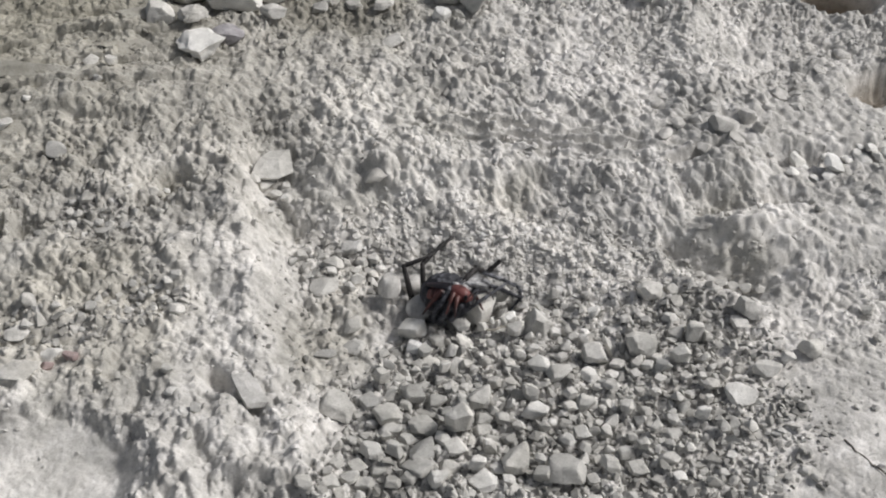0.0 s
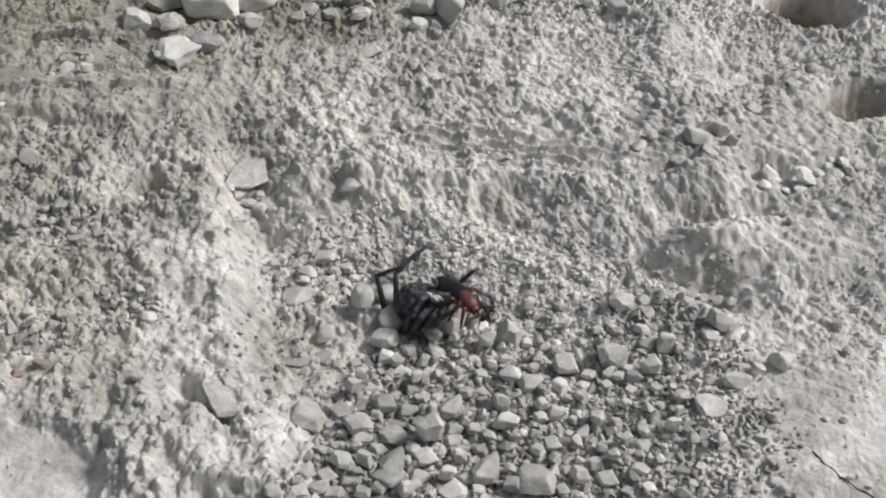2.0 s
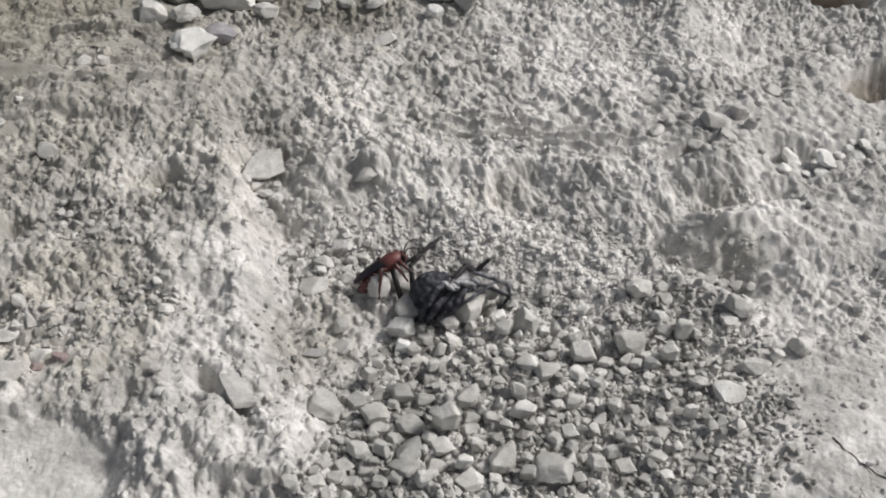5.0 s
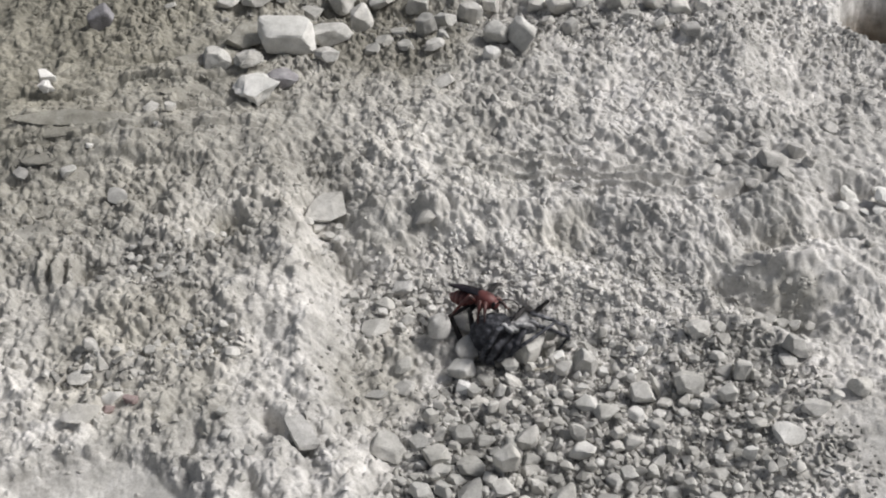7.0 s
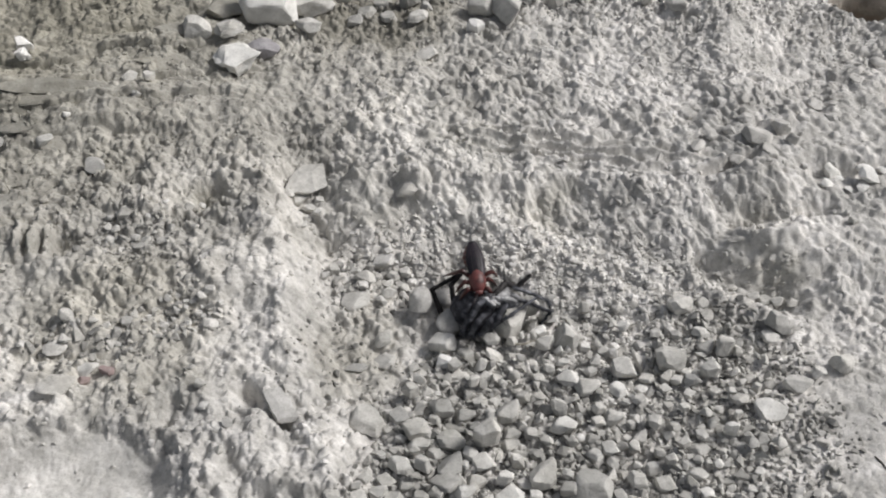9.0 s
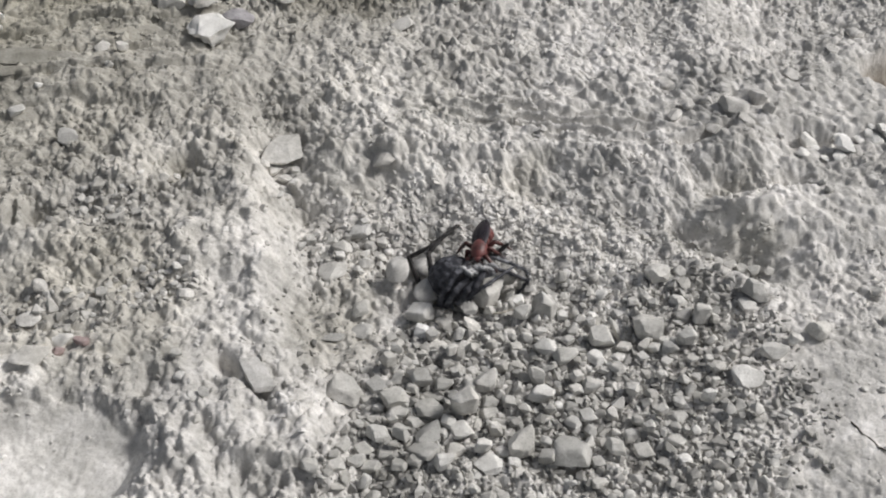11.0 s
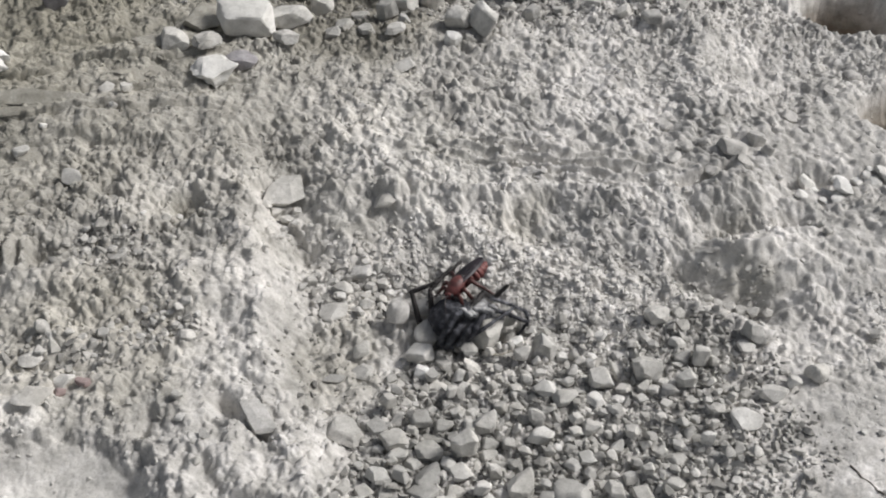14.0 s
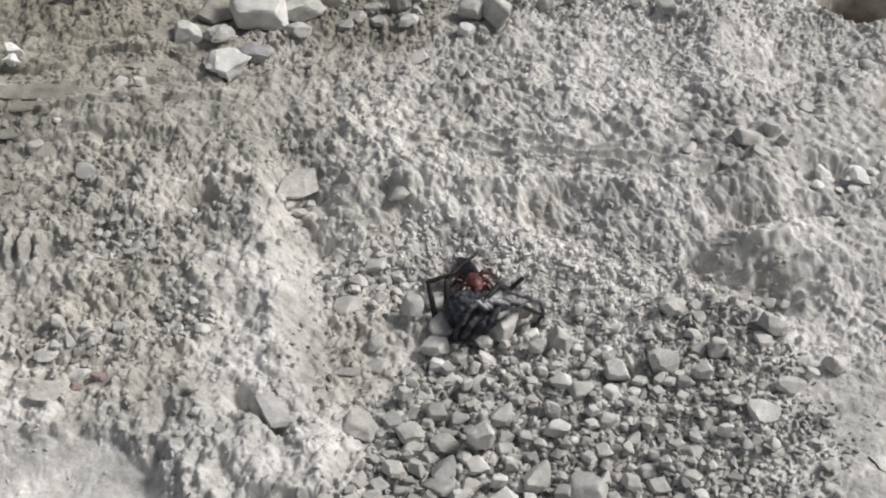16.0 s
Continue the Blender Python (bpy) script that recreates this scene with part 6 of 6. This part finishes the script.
# ---- the red wasp that works at the spider ----
def build_wasp():
    wasp = tagged(new("wasp"), "red wasp with smoky black folded wings, tugging at a spider", "wasp")
    bm = bmesh.new()
    egg(bm, (0.0062, 0, -0.0004), (0.0011, 0.0015, 0.0014), (0, 15, 0), 3)
    head = part("head", bm, WASP_RED, wasp)
    for side in (-1, 1):
        bm = bmesh.new()
        egg(bm, (0.0064, side * 0.0013, 0.0000), (0.0006, 0.0004, 0.0009), (0, 15, 0), 3)
        part("eye", bm, WASP_DARK, head, "black oval compound eye")
        bm = bmesh.new()
        chain(bm, [(0.0070, side * 0.0005, 0.0003), (0.0085, side * 0.0012, 0.0016), (0.0103, side * 0.0024, 0.0016), (0.0116, side * 0.0034, 0.0004), (0.0118, side * 0.0036, -0.0008)],
              [0.00022, 0.00020, 0.00018, 0.00016, 0.00012])
        part("antenna", bm, WASP_DARK, head, "thin dark curled antenna")
        bm = bmesh.new()
        chain(bm, [(0.0068, side * 0.0006, -0.0014), (0.0076, side * 0.0002, -0.0020)], [0.00035, 0.00015])
        part("mandible", bm, WASP_DARK, head)
    bm = bmesh.new()
    egg(bm, (0.0028, 0, 0.0002), (0.0037, 0.0024, 0.0025), (0, 4, 0), 3)
    egg(bm, (0.0049, 0, 0.0004), (0.0012, 0.0015, 0.0014), (0, 0, 0), 3)
    egg(bm, (0.0006, 0, -0.0002), (0.0014, 0.0013, 0.0013), (0, -10, 0), 3)
    part("thorax", bm, WASP_RED, wasp)
    bm = bmesh.new()
    chain(bm, [(-0.0004, 0, -0.0004), (-0.0014, 0, -0.0006)], [0.0009, 0.0010])
    for k, (x, r) in enumerate(((-0.0022, 0.0019), (-0.0036, 0.0027), (-0.0050, 0.0028), (-0.0064, 0.0023), (-0.0076, 0.0015))):
        egg(bm, (x, 0, -0.0009 - 0.0001 * k * k * 0.5), (0.0015, r, r * 0.95), (0, 6 * k, 0), 3, 0.15)
    egg(bm, (-0.0086, 0, -0.0018), (0.0010, 0.0005, 0.0005), (0, 20, 0), 2, 0.4)
    abdomen = part("abdomen", bm, WASP_RED, wasp, "glossy dark red ringed abdomen")
    wings = []
    for side in (-1, 1):
        bm = bmesh.new()
        rows = []
        for k in range(13):
            u = k / 12
            half = 0.0003 + 0.0019 * math.sin(math.pi * min(1.0, u * 0.86 + 0.1)) ** 0.7 * (1 if u < 0.97 else 0.7)
            x, y = -0.0125 * u, side * 0.00015
            rows.append([[bm.verts.new((x, y + half * q, 0.0011 * math.sin(u * 2.4) - 0.0005 * q * q * half / 0.0017 + lift + 0.00008 * math.sin(q * 9)))
                          for q in (-1, -0.6, -0.2, 0.2, 0.6, 1)] for lift in (0.00005, -0.00005)])
        for (p, p2), (q, q2) in zip(rows, rows[1:]):
            for i in range(5):
                bm.faces.new((p[i], p[i + 1], q[i + 1], q[i]))
                bm.faces.new((p2[i + 1], p2[i], q2[i], q2[i + 1]))
            bm.faces.new((p[0], q[0], q2[0], p2[0]))
            bm.faces.new((p[5], p2[5], q2[5], q[5]))
        for p, p2 in (rows[0], rows[-1]):
            for i in range(5):
                bm.faces.new((p[i], p2[i], p2[i + 1], p[i + 1]))
        wing = part("wing", bm, WING, wasp, "smoky black wing folded along the back")
        wing.location = (0.0036, side * 0.0002, 0.0019 + side * 0.0001)
        veins = bmesh.new()
        for off in (-0.5, 0.1, 0.6):
            chain(veins, [(-0.0125 * u, side * 0.0005 + off * 0.0010 * math.sin(math.pi * min(1, u * 0.86 + 0.1)), 0.0011 * math.sin(u * 2.4) + 0.00006) for u in (0.05, 0.3, 0.55, 0.8)],
                  [0.00009, 0.00008, 0.00007, 0.00005], 5)
        part("wing_vein", veins, WASP_DARK, wing)
        wings.append(wing)
    limbs = []
    for side in (-1, 1):
        for x, fore, size in ((0.0046, 0.0028, 0.8), (0.0030, 0.0004, 0.95), (0.0012, -0.0030, 1.2)):
            bm = bmesh.new()
            points = [Vector(p) for p in ((0, 0, 0), (fore * 0.35 * size, side * 0.0022 * size, 0.0018 * size), (fore * 0.9 * size, side * 0.0040 * size, -0.0012 * size),
                                          (fore * 1.3 * size, side * 0.0050 * size, -0.0036 * size))]
            chain(bm, points, [0.00070, 0.00062, 0.00042, 0.00020])
            bristles(bm, points[1:], [0.00042, 0.00028, 0.00014], 24, 0.0006, random.Random(int(x * 1e5) + side))
            limb = part("leg", bm, WASP_LEG, wasp, "thin reddish brown spiny leg")
            limb.location = (x, side * 0.0011, -0.0010)
            limbs.append((limb, side, x))
    return wasp, abdomen, wings, limbs


WASP, WASP_ABDOMEN, WASP_WINGS, WASP_LIMBS = build_wasp()


# ---- what moves ----
def motions():
    walk(WASP, [
        (0, pose(-0.0005, -0.0057, 0.0084, -22, -23, -39)),
        (0.5, pose(0.0004, -0.0046, 0.0084, -20, -23, -46)),
        (1, pose(0.0059, -0.0063, 0.0099, 0, -9, -67)),
        (1.5, pose(0.0098, -0.0043, 0.0108, -5, -2, -55)),
        (2, pose(0.0092, -0.0050, 0.0104, -8, -4, -52)),
        (2.5, pose(0.0075, -0.0072, 0.0096, -20, -3, -36)),
        (3, pose(-0.0008, -0.0081, 0.0013, -18, -28, -50)),
        (3.5, pose(-0.0121, -0.0106, 0.0086, -22, 11, 59)),
        (3.8, pose(-0.0173, -0.0113, 0.0071, -25, 3, 68)),
        (4, pose(-0.0161, -0.0034, 0.0060, -25, -15, 65)),
        (4.2, pose(-0.0188, 0.0008, 0.0050, -25, -26, 59)),
        (6.3, pose(-0.0071, 0.0077, 0.0081, -27, -2, -20)),
        (6.5, pose(-0.0065, 0.0058, 0.0084, -27, 0, -21)),
        (7, pose(-0.0065, 0.0080, 0.0080, -27, -10, -33)),
        (7.5, pose(-0.0058, 0.0072, 0.0093, -25, -0, -39)),
        (8, pose(-0.0054, 0.0065, 0.0105, -22, 8, -36)),
        (8.5, pose(-0.0009, 0.0069, 0.0105, -17, 7, -41)),
        (9, pose(-0.0017, 0.0051, 0.0109, -5, 16, -82)),
        (9.5, pose(-0.0026, 0.0013, 0.0122, 0, 41, -61)),
        (10, pose(-0.0000, 0.0050, 0.0101, 0, 18, -66)),
        (12.3, pose(0.0088, 0.0063, 0.0083, 22, -1, -136)),
        (12.5, pose(0.0069, 0.0064, 0.0081, 22, -2, -136)),
        (13, pose(0.0055, 0.0059, 0.0084, 20, -1, -136)),
        (13.5, pose(0.0053, 0.0082, 0.0078, 22, -4, -141)),
        (14, pose(0.0010, 0.0073, 0.0096, 12, 7, -129)),
        (14.5, pose(0.0046, 0.0076, 0.0101, 12, 12, -125)),
        (15, pose(0.0028, 0.0087, 0.0058, 5, -11, -107)),
        (15.5, pose(-0.0006, 0.0115, 0.0054, 0, -7, -68)),
        (16, pose(-0.0009, 0.0099, 0.0047, 0, -12, -70)),
    ])
    beat = [k * 0.5 for k in range(33)]
    for limb, side, x in WASP_LIMBS:
        at = limb.location.copy()
        walk(limb, [(t, pose(*at, 10 * side * math.sin(t * 3.1 + x * 900 + side), 6 * math.sin(t * 4.0 + x * 500), 13 * math.sin(t * 3.6 + x * 1500 + side * 2))) for t in beat])
    for wing, side in zip(WASP_WINGS, (-1, 1)):
        at = wing.location.copy()
        walk(wing, [(t, pose(*at, 0, -7 + 2 * math.sin(t * 2.1), side * (2 + 2 * math.sin(t * 2.7)))) for t in beat])
    walk(WASP_ABDOMEN, [(t, pose(0, 0, 0, 0, 5 * math.sin(t * 2.3), 5 * math.sin(t * 1.7))) for t in beat])
    for name, rows in (("a", LEG_A), ("b", LEG_B)):
        leg = SPIDER_LEGS[name]
        at = leg.location.copy()
        walk(leg, [(t, pose(*at, rx, ry, rz)) for t, rx, ry, rz in rows])


# seconds, and the degrees by which the two raised legs sway
LEG_A = [(0, 0, 0, 0), (4.2, 0, 0, 0), (6.3, -9, -13, 0), (9.5, -9, -13, 0), (12.3, -4, -6, 0), (14.5, 0, 0, 0), (16, 2, 3, 0)]
LEG_B = [(0, 0, 0, 0), (4.2, 0, 0, 0), (6.3, -10, -11, 0), (9.5, -10, -11, 0), (12.3, -4, -5, 0), (14.5, 0, 0, 0), (16, 2, 3, 0)]
motions()
